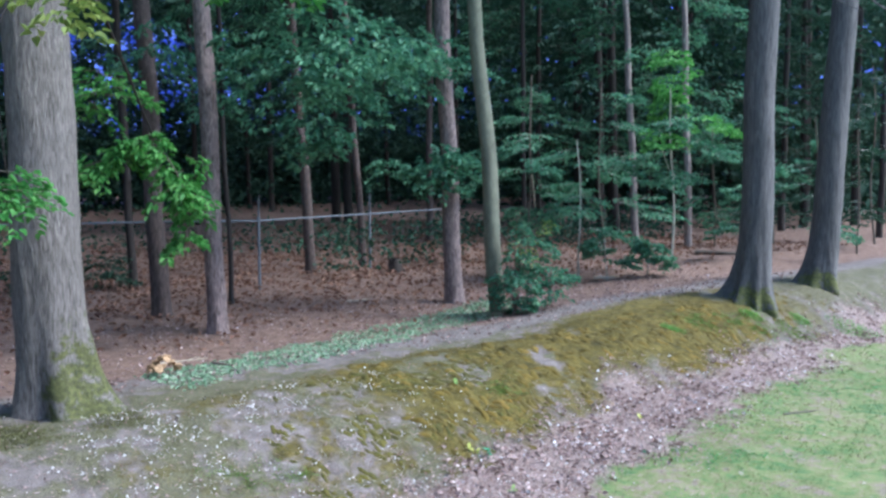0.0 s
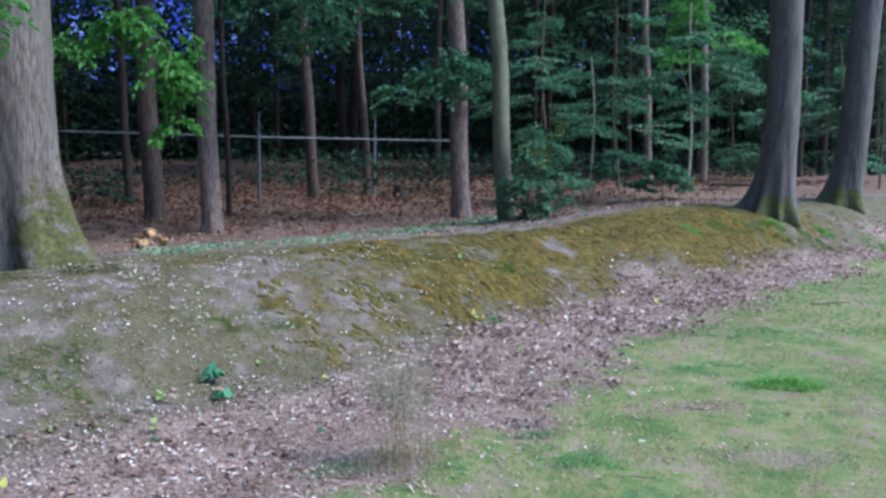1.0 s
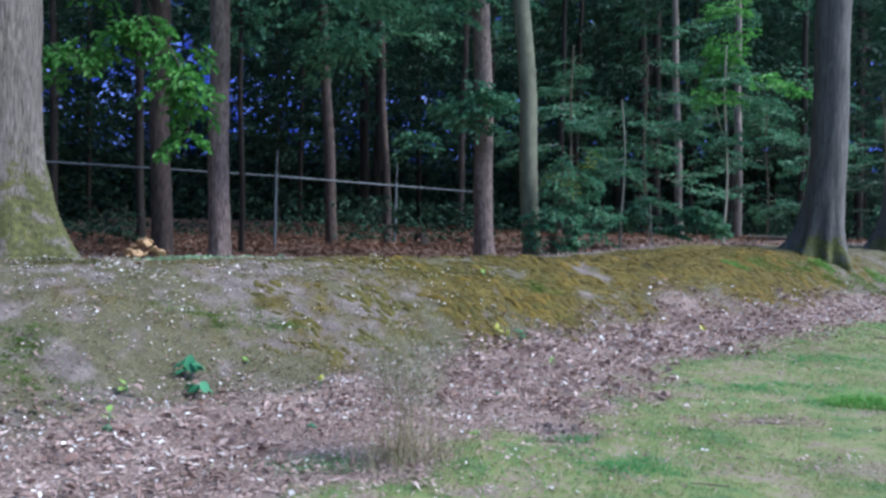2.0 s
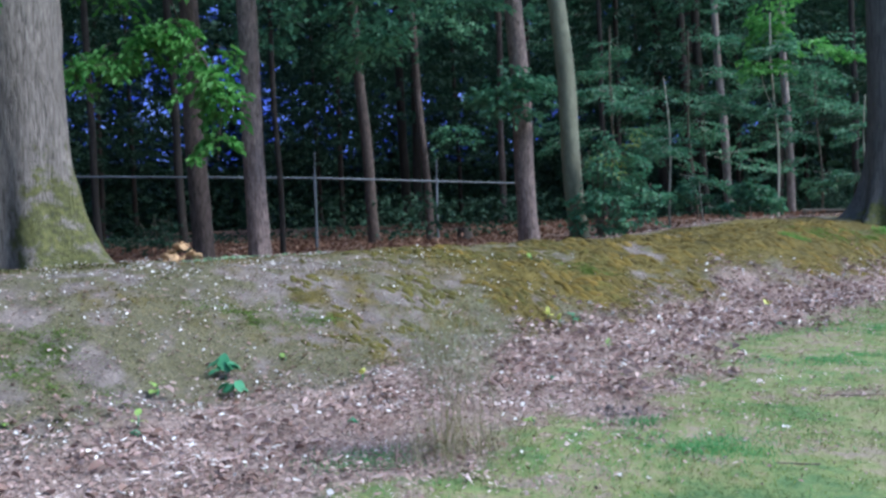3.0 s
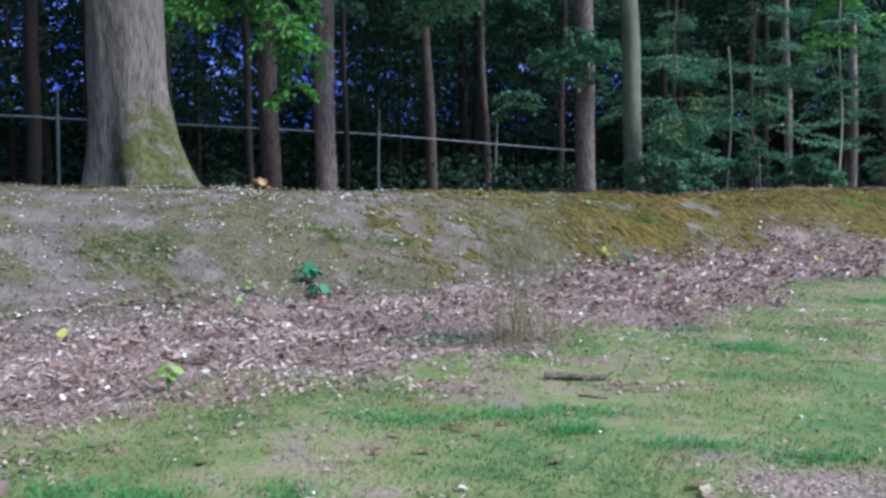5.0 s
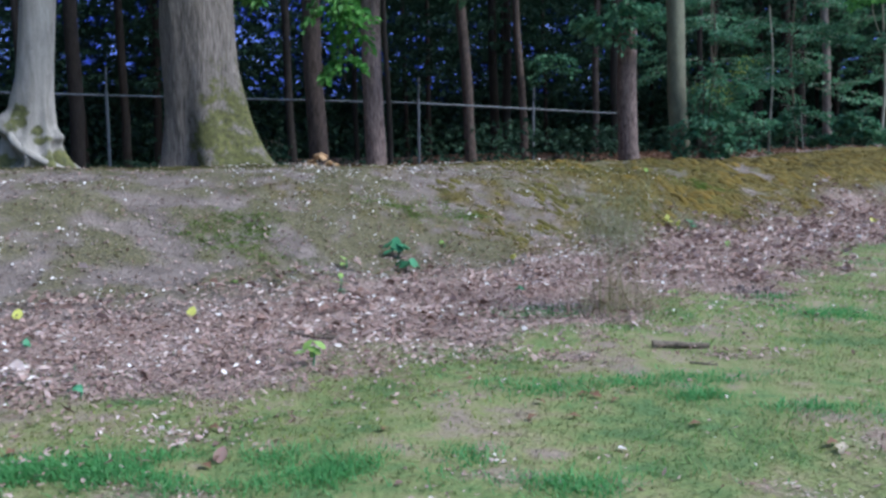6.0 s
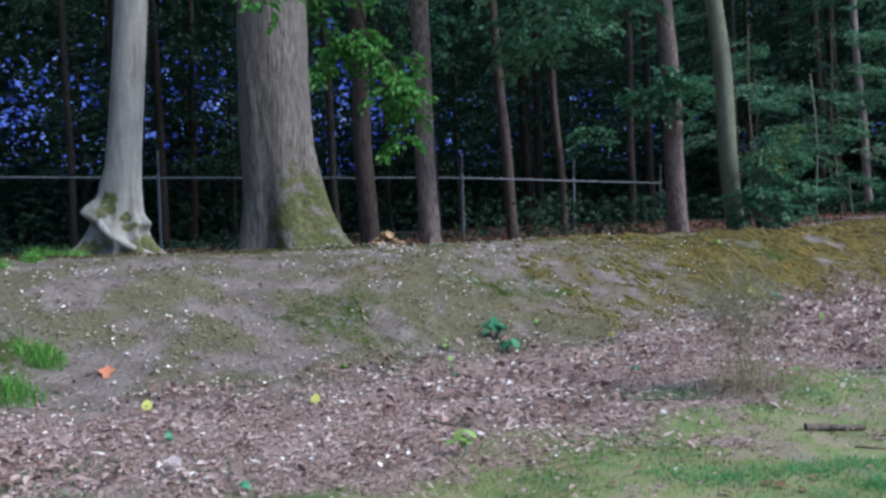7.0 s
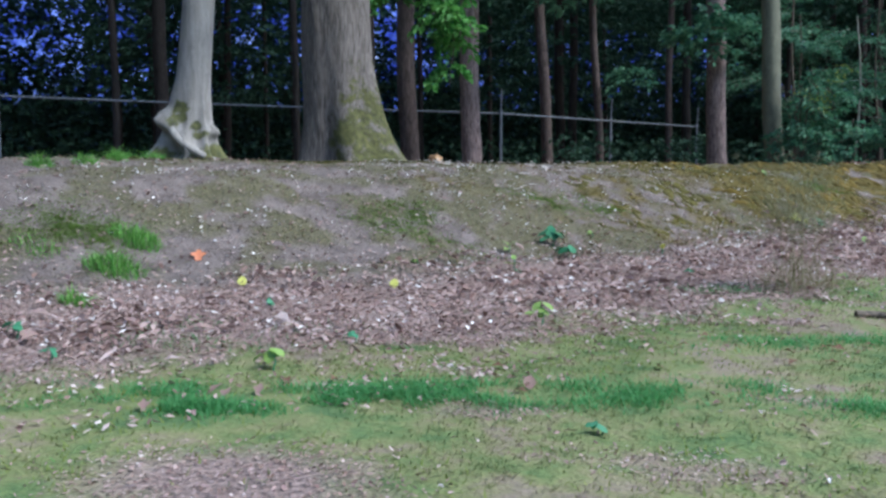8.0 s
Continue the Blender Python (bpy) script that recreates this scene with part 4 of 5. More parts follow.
stuff("lime_turf", [blades(scatter(80000, -6, 7, 2.4, 8, lambda x, y, a, s: weight("grass", x, y) * smooth(0.6 * fbm(a * 1.1, s * 2.6, 3, 69) + 0.4 * fbm(x * 6, y * 6, 2, 68), 0.47, 0.62), r1), 0.011, 0.0024, r1, 1.4)],
      LIME_TURF, "yellow-green mossy patches in the lawn", "grass")
stuff("lush_grass", [blades(scatter(120000, -6, 10, 2, 8, lambda x, y, a, s: weight("grass", x, y) * smooth(fbm(a * 0.7, s * 1.6, 3, 67), 0.54, 0.7), r1), 0.017, 0.002, r1, 1.0)],
      LUSH_BLADE, "fresher emerald patches in the lawn", "grass")
MOSS_PATCHES = ((-2.48, 6.12, 0.2, 0.16), (-2.64, 5.85, 0.2, 0.12), (-2.15, 5.85, 0.2, 0.1), (-1.4, 7.28, 0.22, 0.12), (-1.78, 7.02, 0.2, 0.1), (-3.95, 4.63, 0.3, 0.25), (0.6, 9.7, 0.2, 0.12), (3.9, 13.2, 0.35, 0.25), (4.75, 13.6, 0.5, 0.2), (5.7, 14.0, 0.35, 0.2))


def moss_patch(px, py, wx, wy):
    n = int(wx * wy * 210000)
    q = r1.normal(0, 0.6, (n, 2))
    x, y = px + q[:, 0] * wx, py + q[:, 1] * wy
    ok = fbm(x * 7, y * 7, 3, 45) > r1.uniform(0.25, 0.55, n)
    x, y = x[ok], y[ok]
    return blades(np.stack([x, y, ground_height(x, y) - 0.003], -1), 0.009, 0.0028, r1, 1.4)


stuff("green_moss", [moss_patch(*q) for q in MOSS_PATCHES] ,
      GREEN_MOSS, "soft green moss and fine grass in patches on the bank", "moss")
stuff("olive_moss", [blades(scatter(110000, -6, 8, -0.6, 2.6, lambda x, y, a, s: 0.6 * weight("olive", x, y) * smooth(fbm(x * 7, y * 7, 2, 98), 0.3, 0.6), r1), 0.008, 0.004, r1, 1.6),
                     blades(scatter(26000, -2.6, 0.3, -0.35, 0.75, lambda x, y, a, s: smooth(s, -0.35, -0.05) * smooth(0.75 - s, 0, 0.35) * smooth(fbm(x * 3, y * 3, 3, 28), 0.3, 0.52), r1), 0.014, 0.004, r1, 1.0)],
      OLIVE_MOSS, "low olive-brown moss over the bank's bare earth", "moss")
stuff("lawn_debris", [chips(scatter(60000, -6, 8, 0.5, 5, lambda x, y, a, s: 0.45 * np.exp(-((s - lawn_line(a) - 0.25) / 0.5) ** 2), r1), 0.022, r1, 0.01),
                      chips(scatter(60000, -4, 6, 2.6, 7, lambda x, y, a, s: 0.28 * weight("grass", x, y) * smooth(0.5 * fbm(x * 2.2, y * 2.2, 3, 57) + 0.5 * fbm(x * 8, y * 8, 2, 58), 0.47, 0.66), r1), 0.017, r1, 0.01)],
      LITTER_LEAF, "brown leaf crumbs strewn in the thin turf", "leaf scraps")
stuff("moss_tufts", [blades(scatter(110000, -6, 14, -0.5, 3, lambda x, y, a, s: weight("moss", x, y), r1), 0.01, 0.006, r1, 1.6)],
      MOSS_TUFT, "olive and golden moss cushions on the bank's face", "moss")


def cushions(p, length, r):
    """Low elongated mounds of moss that lie along the slope, each a dome of two rings."""
    n, k = len(p), 8
    ang = np.arange(k) * 2 * np.pi / k
    turn = np.radians(-20) + r.normal(0, 0.45, n)
    L = length * r.uniform(0.5, 1.5, n)
    wide, tall = L * r.uniform(0.35, 0.6, n), L * r.uniform(0.08, 0.14, n)
    rings = []
    for q, h in ((1.0, -0.3), (0.72, 0.6), (0.3, 0.95)):
        rough = r.uniform(0.75, 1.2, (n, k))
        ex, ey = np.cos(ang)[None] * q * rough * L[:, None] * 0.5, np.sin(ang)[None] * q * rough * wide[:, None] * 0.5
        x = p[:, :1] + ex * np.cos(turn)[:, None] - ey * np.sin(turn)[:, None]
        y = p[:, 1:2] + ex * np.sin(turn)[:, None] + ey * np.cos(turn)[:, None]
        rings.append(np.stack([x, y, ground_height(x, y) + h * tall[:, None]], -1))
    v = np.stack(rings, 1).reshape(-1, 3)
    f = []
    for i in range(2):
        for j in range(k):
            m = (j + 1) % k
            f.append([i * k + j, i * k + m, (i + 1) * k + m, (i + 1) * k + j])
    for j in (0, 2, 4):
        f.append([2 * k, 2 * k + j + 1, 2 * k + j + 2, 2 * k + (j + 3) % k])
    return v, ((np.arange(n) * 3 * k)[:, None, None] + np.array(f)[None]).reshape(-1, 4)


GOLD_CUSHION = leaf_material("golden_moss_cushion", [(0.0, (0.05, 0.038, 0.006)), (0.4, (0.09, 0.066, 0.009)), (0.75, (0.13, 0.089, 0.012)), (1.0, (0.18, 0.112, 0.018))], 0.0, 0.95, 1.0)
OLIVE_CUSHION = leaf_material("olive_moss_cushion", [(0.0, (0.046, 0.042, 0.007)), (0.5, (0.075, 0.066, 0.01)), (1.0, (0.115, 0.095, 0.016))], 0.0, 0.95, 1.0)
v, f = cushions(scatter(1500, 0.6, 4.6, 0.15, 2.2, lambda x, y, a, s: (1 - weight("litter", x, y)) * smooth(a, 0.6, 2.2) * smooth(fbm(x * 2.6, y * 2.6, 3, 26), 0.42, 0.6), r1), 0.1, r1)
tagged(put_mesh("olive_moss_cushions", array_mesh("olive_moss_cushions", v, f), OLIVE_CUSHION), "small dark olive moss cushions dotted over the bank", "moss", kind="stuff")
v, f = cushions(scatter(3000, 2.6, 12.5, -0.3, 2.2, lambda x, y, a, s: weight("moss", x, y) * smooth(fbm(a * 2 + s, s * 5, 2, 36), 0.38, 0.6), r1), 0.12, r1)
tagged(put_mesh("golden_moss_cushions", array_mesh("golden_moss_cushions", v, f), GOLD_CUSHION), "soft golden-brown moss cushions along the bank's slope", "moss", kind="stuff")
woods = np.random.default_rng(77)


def far_leaves(n, a0, a1, s0, s1, z0, z1, size, gap=None):
    a, s, z = woods.uniform(a0, a1, n), woods.uniform(s0, s1, n), woods.uniform(z0, z1, n)
    x, y = from_bank(a, s)
    p = np.stack([x, y, z], -1)
    if gap is not None:
        p = p[gap(p)]
    d = woods.normal(0, 1, p.shape) * np.array([1, 1, 0.4])
    up = np.array([0, 0, 1.0]) + woods.normal(0, 0.8, p.shape)
    L = size * woods.uniform(0.6, 1.3, len(p))
    return leaf_arrays(p, d, up, L, L * 0.7)


def with_holes(p):
    """Keeps clumps, more open high up at the west end of the wood."""
    bearing = np.arctan2(p[:, 0], p[:, 1])
    open_end = smooth(-bearing, 0.0, 0.45)
    clump = fbm(bearing * 24 + 3.1, p[:, 2] * 0.7, 2, 7)
    fine = fbm(bearing * 95, p[:, 2] * 2.6, 2, 19)
    return 0.38 * clump + 0.62 * fine > 0.08 + 0.4 * (0.45 + 0.55 * open_end) * smooth(p[:, 2], 4.3 + 2.2 * (1 - open_end), 8.0)


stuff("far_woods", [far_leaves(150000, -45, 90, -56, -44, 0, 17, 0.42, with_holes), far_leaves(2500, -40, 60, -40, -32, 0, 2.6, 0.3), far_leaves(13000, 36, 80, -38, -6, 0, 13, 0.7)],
      SHADED_LEAF, "dense dark foliage far back in the wood", "foliage")


def sky_screen_leaves(n):
    """Unseen foliage ring, added to block low skylight on the lawn's open side."""
    b = np.radians(woods.uniform(75, 285, n))
    q = woods.uniform(36, 44, n)
    p = np.stack([np.sin(b) * q, np.cos(b) * q, woods.uniform(0, 1, n) ** 1.2 * (9 + 6 * fbm(b * 9, 0 * b, 3, 3))], -1)
    L = 1.5 * woods.uniform(0.6, 1.3, n)
    return leaf_arrays(p, woods.normal(0, 1, p.shape), np.array([0, 0, 1.0]) + woods.normal(0, 0.8, p.shape), L, L * 0.7)


# Out-of-view leaf layer, added to keep sun and sky off the wood.
stuff("shading_canopy", [far_leaves(11000, -50, 90, -62, -14, 13, 18, 1.4)], SHADED_LEAF, "unseen leaf canopy added high up to shade the wood", "foliage")
def side_screen(n):
    """Unseen foliage added past the end of the bank to shade trunks' left sides."""
    b = np.radians(woods.uniform(-150, -50, n))
    q = woods.uniform(20, 34, n)
    p = np.stack([np.sin(b) * q, np.cos(b) * q, woods.uniform(0, 18, n)], -1)
    L = 1.3 * woods.uniform(0.6, 1.3, n)
    return leaf_arrays(p, woods.normal(0, 1, p.shape), np.array([0, 0, 1.0]) + woods.normal(0, 0.8, p.shape), L, L * 0.7)


stuff("side_shade_foliage", [side_screen(13000)], SHADED_LEAF, "unseen tall foliage added beside the lawn to block skylight", "foliage")
stuff("low_sky_screen", [sky_screen_leaves(12000)], SHADED_LEAF, "unseen foliage ring added round the lawn to block low sky", "foliage")
stuff("undergrowth", [far_leaves(3200, -24, 14, -32, -16.5, 0.2, 0.6, 0.16), far_leaves(9000, 8, 34, -16, -9, 0.5, 1.5, 0.14, lambda p: fbm(p[:, 0], p[:, 1], 2, 3) > 0.5)],
      SHADED_LEAF, "dark shrubs and brambles beyond the fence", "undergrowth")

# ---- far backdrop beyond the wood, glowing in the sky's stead ----
def build_backdrop():
    m, n, l, b = node_material("glowing_distance")
    l.new(n.new("ShaderNodeTexCoord").outputs["Object"], (mp := n.new("ShaderNodeMapping")).inputs["Vector"])
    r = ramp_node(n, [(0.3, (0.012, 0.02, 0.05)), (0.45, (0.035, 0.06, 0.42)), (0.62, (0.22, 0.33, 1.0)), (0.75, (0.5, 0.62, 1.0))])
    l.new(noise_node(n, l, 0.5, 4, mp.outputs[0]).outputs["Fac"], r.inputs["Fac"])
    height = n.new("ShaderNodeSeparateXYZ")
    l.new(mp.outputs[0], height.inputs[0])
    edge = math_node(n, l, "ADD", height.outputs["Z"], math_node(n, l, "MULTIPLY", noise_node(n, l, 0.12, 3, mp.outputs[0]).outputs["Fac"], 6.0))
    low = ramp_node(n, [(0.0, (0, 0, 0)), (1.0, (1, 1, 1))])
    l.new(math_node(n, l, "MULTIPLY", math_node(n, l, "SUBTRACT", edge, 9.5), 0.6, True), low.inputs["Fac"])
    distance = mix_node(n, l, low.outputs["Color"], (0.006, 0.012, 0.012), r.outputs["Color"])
    # Glows by itself: skylight above and wood gloom below are in its colour.
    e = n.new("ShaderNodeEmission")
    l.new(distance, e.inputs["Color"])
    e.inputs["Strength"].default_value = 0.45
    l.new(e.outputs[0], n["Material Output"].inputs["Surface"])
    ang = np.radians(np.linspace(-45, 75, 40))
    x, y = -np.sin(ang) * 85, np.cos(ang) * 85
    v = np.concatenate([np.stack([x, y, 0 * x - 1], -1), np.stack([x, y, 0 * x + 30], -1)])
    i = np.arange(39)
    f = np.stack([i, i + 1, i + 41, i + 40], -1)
    return tagged(put_mesh("backdrop", array_mesh("backdrop", v, f), m), "glowing wall coloured as blue evening sky above dark distant woodland", "sky", kind="structure")


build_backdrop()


# ---- small plants, leaves and wood on the ground ----
FRESH = leaf_material("bramble_leaf", [(0.0, (0.045, 0.2, 0.105)), (0.6, (0.095, 0.32, 0.17)), (1.0, (0.18, 0.43, 0.25))], 0.2, 0.5)
LIME = leaf_material("lime_leaf", [(0.0, (0.2, 0.36, 0.08)), (1.0, (0.42, 0.56, 0.18))], 0.25)
ORANGE = leaf_material("orange_leaf", [(0.0, (0.62, 0.2, 0.1)), (1.0, (0.75, 0.34, 0.2))], 0.2)
LEMON = leaf_material("lemon_leaf", [(0.0, (0.5, 0.52, 0.1)), (1.0, (0.68, 0.68, 0.22))], 0.2)
DEAD_WOOD = bark_material("dead_wood", (0.06, 0.048, 0.04), (0.22, 0.18, 0.15), (30, 30, 30), 0.004, strength=0.6)
PALE_WOOD = bark_material("pale_wood", (0.3, 0.24, 0.18), (0.6, 0.52, 0.42), (30, 30, 30), 0.004, strength=0.5)
FUNGUS = plain_material("tan_fungus", (0.44, 0.285, 0.165), 0.85, 0, 0.75, 16)
STRAW = leaf_material("straw", [(0.0, (0.16, 0.16, 0.075)), (1.0, (0.34, 0.31, 0.18))], 0.1, 0.8)
BROWN_LEAF = leaf_material("brown_leaf", [(0.0, (0.12, 0.06, 0.04)), (1.0, (0.3, 0.16, 0.1))], 0.1, 0.8)


def blade_mesh(name, length, width, lobes=0, cup=0.15, curl=0.2, n=14):
    """One leaf: a bevelled outline with midrib fold, toothed or lobed, bent along its length."""
    bm = bmesh.new()
    rows = []
    for i in range(n + 1):
        t = i / n
        w = width * 0.5 * (math.sin(math.pi * t ** 0.8) ** 0.8 if 0 < t < 1 else 0.0)
        if lobes:
            w *= 0.72 + 0.28 * math.cos(2 * math.pi * lobes * t)
        z = -curl * length * t * t
        rows.append((bm.verts.new((-w, t * length, z + cup * w)), bm.verts.new((0, t * length, z)), bm.verts.new((w, t * length, z + cup * w))))
    for a, b in zip(rows, rows[1:]):
        for k in (0, 1):
            bm.faces.new((a[k], a[k + 1], b[k + 1], b[k]))
    bmesh.ops.remove_doubles(bm, verts=bm.verts, dist=1e-5)
    for f in bm.faces:
        f.smooth = True
    return bm


def plant(name, label, x, y, leaves, material, stem_height, length, width, seed, lobes=0, tilt=50, facing=None):
    """A small plant: a stem and single leaves, each a part."""
    q = random.Random(seed)
    t = thing(name, label, "plant", (x, y, ground_at(x, y)))
    limb(t, [(0, 0, -0.01), (0.01, 0.0, stem_height * 0.6), (0.0, 0.01, stem_height)], 0.004, 0.002, FRESH, "stem", 6)
    for k in range(leaves):
        size = q.uniform(0.75, 1.2)
        ob = part("leaf", blade_mesh("leaf", length * size, width * size, lobes), material, t)
        h = stem_height * q.uniform(0.45, 1.0)
        ob.matrix_local = pose(0, 0, h, q.uniform(-5, tilt), q.uniform(-15, 15), k * 360 / leaves + q.uniform(-25, 25))
        if facing is not None:
            ob.matrix_local = pose(length * (k - leaves / 2) / leaves * 2.4, length * q.uniform(-0.3, 0.3), h, q.uniform(20, 60), q.uniform(-25, 25), facing + (k / max(leaves - 1, 1) - 0.5) * 170)
    return t


def fallen_leaf(label, x, y, material, length, width, seed, lobes=2, upright=20, turn=None, cup=0.35):
    q = random.Random(seed)
    ob = part("fallen_leaf", blade_mesh("fallen_leaf", length, width, lobes, cup, 0.35), material)
    ob.matrix_world = pose(x, y, ground_at(x, y) + 0.008, q.uniform(upright * 0.6, upright), q.uniform(-20, 20), q.uniform(-40, 40) + (0 if upright > 55 else q.uniform(0, 360)))
    if turn is not None:
        ob.matrix_world = pose(x, y, ground_at(x, y) + 0.004, upright, 0, turn)
    return tagged(ob, label, "leaf", "coloured leaves")


def stick(name, label, x, y, length, radius, turn, material=DEAD_WOOD, rise=0.0, fork=True):
    t = thing(name, label, "stick", (x, y, ground_at(x, y) + radius * 0.7))
    t.rotation_euler = (0, 0, radians(turn))
    L = length / 2
    limb(t, [(-L, 0, 0), (-L * 0.3, length * 0.03, rise * 0.4), (L * 0.3, -length * 0.02, rise * 0.6), (L, length * 0.02, rise)], radius, radius * 0.55, material, "stem", 9)
    if fork:
        limb(t, [(L * 0.2, 0, 0), (L * 0.6, length * 0.12, 0.01), (L * 0.85, length * 0.2, 0.0)], radius * 0.5, radius * 0.2, material, "side_twig", 6)
    return t


def tuft(label, x, y, n, height, spread, material, seed, width=0.002, lean=0.7):
    r = np.random.default_rng(seed)
    q = unit(r.normal(0, 1, (n, 2))) * np.sqrt(r.uniform(0, 1, (n, 1))) * np.array([spread, spread * 0.6])
    px, py = x + q[:, 0], y + q[:, 1]
    tall = height * (1.15 - 0.75 * np.hypot(q[:, 0], q[:, 1] / 0.6) / spread)
    v, f = blades(np.stack([px, py, ground_height(px, py) - 0.005], -1), tall, width, r, lean, True)
    return tagged(put_mesh("grass_tuft", array_mesh("grass_tuft", v, f, False), material), label, "grass tuft", "grass tufts")


plant("bramble", "small bramble with broad glossy green leaves on the bank", -1.6, 6.31, 12, FRESH, 0.07, 0.082, 0.06, 1, facing=10)
plant("bramble", "small bramble with broad glossy green leaves on the bank", -1.48, 6.11, 7, FRESH, 0.035, 0.074, 0.056, 2, facing=-10)
plant("seedling", "pale green seedling among the fallen leaves", -1.4, 4.05, 7, LIME, 0.07, 0.055, 0.032, 3, facing=0)
plant("seedling", "pale green seedling among the fallen leaves", -1.84, 5.98, 4, LIME, 0.05, 0.055, 0.04, 4)
plant("seedling", "tiny yellow-green seedling in the leaf litter", -1.74, 5.53, 4, LIME, 0.07, 0.05, 0.03, 5)
for k, (x, y) in enumerate(((0.09, 9.48), (0.2, 8.33), (0.28, 8.3), (0.56, 7.55), (-0.9, 6.55), (2.2, 9.75))):
    plant("sprout", "yellow-green sprout with two upright leaves", x, y, 2 + k % 2, LEMON if k % 3 else LIME, 0.04, 0.065, 0.035, 10 + k, tilt=75)
plant("seedling", "bright lime-green seedling at the lawn's edge", -2.14, 3.12, 5, LIME, 0.05, 0.05, 0.036, 22, facing=0)
plant("weed", "broad-leaved blue-green weed among dry leaves", -3.19, 3.25, 5, FRESH, 0.04, 0.045, 0.028, 23, facing=0)
plant("weed", "broad-leaved blue-green weed among dry leaves", -2.86, 3.0, 4, FRESH, 0.03, 0.04, 0.024, 24, facing=0)
plant("weed", "small teal weed in the thin turf", -1.09, 2.64, 4, FRESH, 0.02, 0.03, 0.02, 25, facing=0)
plant("seedling", "blue-green seedling at the foot of the bank", 0.38, 8.3, 5, FRESH, 0.09, 0.06, 0.04, 21)
fallen_leaf("bright orange fallen leaf on the bank", -3.32, 4.79, ORANGE, 0.09, 0.085, 31, 2, 55, 25, 0.35)
fallen_leaf("lemon-yellow fallen leaf on the litter", -2.87, 4.39, LEMON, 0.06, 0.045, 32, 0, 62, 25, 0.15)
fallen_leaf("lemon-yellow fallen leaf on the litter", -2.215, 4.72, LEMON, 0.06, 0.045, 33, 0, 62, 8, 0.15)
BROWN_AT = ((-0.51, 3.63), (-0.41, 3.73), (-0.34, 3.72), (-0.28, 3.71), (-0.22, 3.82), (-0.4, 3.5), (-0.55, 3.46), (-0.06, 3.5), (0.27, 3.37), (-1.35, 3.02), (-0.76, 3.87), (-0.88, 3.71), (-0.95, 3.33), (-1.47, 3.32), (-1.9, 3.05), (-2.05, 3.0), (1.55, 6.44), (0.42, 5.62))
for k, (x, y) in enumerate(BROWN_AT):
    fallen_leaf("curled brown fallen leaf on the lawn", x, y, BROWN_LEAF, 0.042, 0.032, 40 + k, 2, 30)
fallen_leaf("large pinkish curled leaf standing in the lawn", -1.31, 3.04, LITTER_LEAF, 0.055, 0.036, 58, 0, 50, 10)
for k, (x, y) in enumerate(((-2.2, 2.82), (-2.14, 2.78), (-2.06, 2.84), (-2.27, 2.6))):
    fallen_leaf("pale pinkish curled leaf in the long grass", x, y, LITTER_LEAF, 0.05, 0.034, 110 + k, 2, 45, 20 * k - 30)
fallen_leaf("tan and white curled leaf in the lawn", 0.26, 3.3, PALE_WOOD, 0.05, 0.035, 59, 2, 40, -20)
WHITE_AT = ((-0.3, 3.27), (-0.56, 4.62), (1.14, 5.64), (0.66, 4.13), (-1.07, 4.06), (0.78, 5.51), (1.16, 5.65), (0.34, 4.91), (0.44, 4.86), (-0.35, 9.29), (-3.29, 6.05), (-2.88, 6.63))
for k, (x, y) in enumerate(WHITE_AT):
    fallen_leaf("white curled leaf scrap lying face up", x, y, PALE_BIT, 0.024, 0.019, 60 + k, 0, 12)
for k, (x, y, length) in enumerate(((0.03, 4.25, 0.1), (1.02, 5.09, 0.16), (1.74, 6.34, 0.25), (1.62, 6.4, 0.2))):
    stick("twig", "thin dark twig lying in the lawn", x, y, length, 0.005, -15 + 9 * k, fork=k % 2 == 0)
for k, (x, y) in enumerate(((0.04, 5.59), (0.18, 6.48), (2.01, 8.68), (3.22, 10.17), (-1.69, 5.41), (-0.75, 5.6), (-2.28, 5.4), (-2.55, 4.01), (-2.0, 3.5), (-1.37, 6.67))):
    plant("weed", "small blue-green weed in the litter", x, y, 4, FRESH if k % 3 else LIME, 0.025, 0.034, 0.022, 120 + k, facing=10)
stick("stick", "short dark stick on the lawn", -0.03, 4.5, 0.22, 0.019, 4, fork=False)
stick("stick", "dark twig lying in the leaf litter", -1.56, 4.47, 0.24, 0.012, -12)
stick("stick", "thin twig at the lawn's edge", -0.6, 4.95, 0.35, 0.006, 5)
stick("stick", "pale broken branch on the woodland floor", 3.43, 18.5, 0.55, 0.04, 12, PALE_WOOD)
stick("fallen_log", "dark fallen log on the woodland floor", 6.75, 21.5, 1.1, 0.07, -25)
stick("stick", "pale branch on the woodland floor", -1.68, 16.7, 0.5, 0.025, 25, PALE_WOOD)
stick("stick", "pale branch on the woodland floor", -3.5, 11.3, 0.7, 0.015, 30, PALE_WOOD)
stick("stick", "dark branch behind the bank", -2.6, 10.3, 0.6, 0.02, -30)
stick("stick", "thin grey stick among the leaves", 4.2, 10.2, 0.5, 0.012, 20)
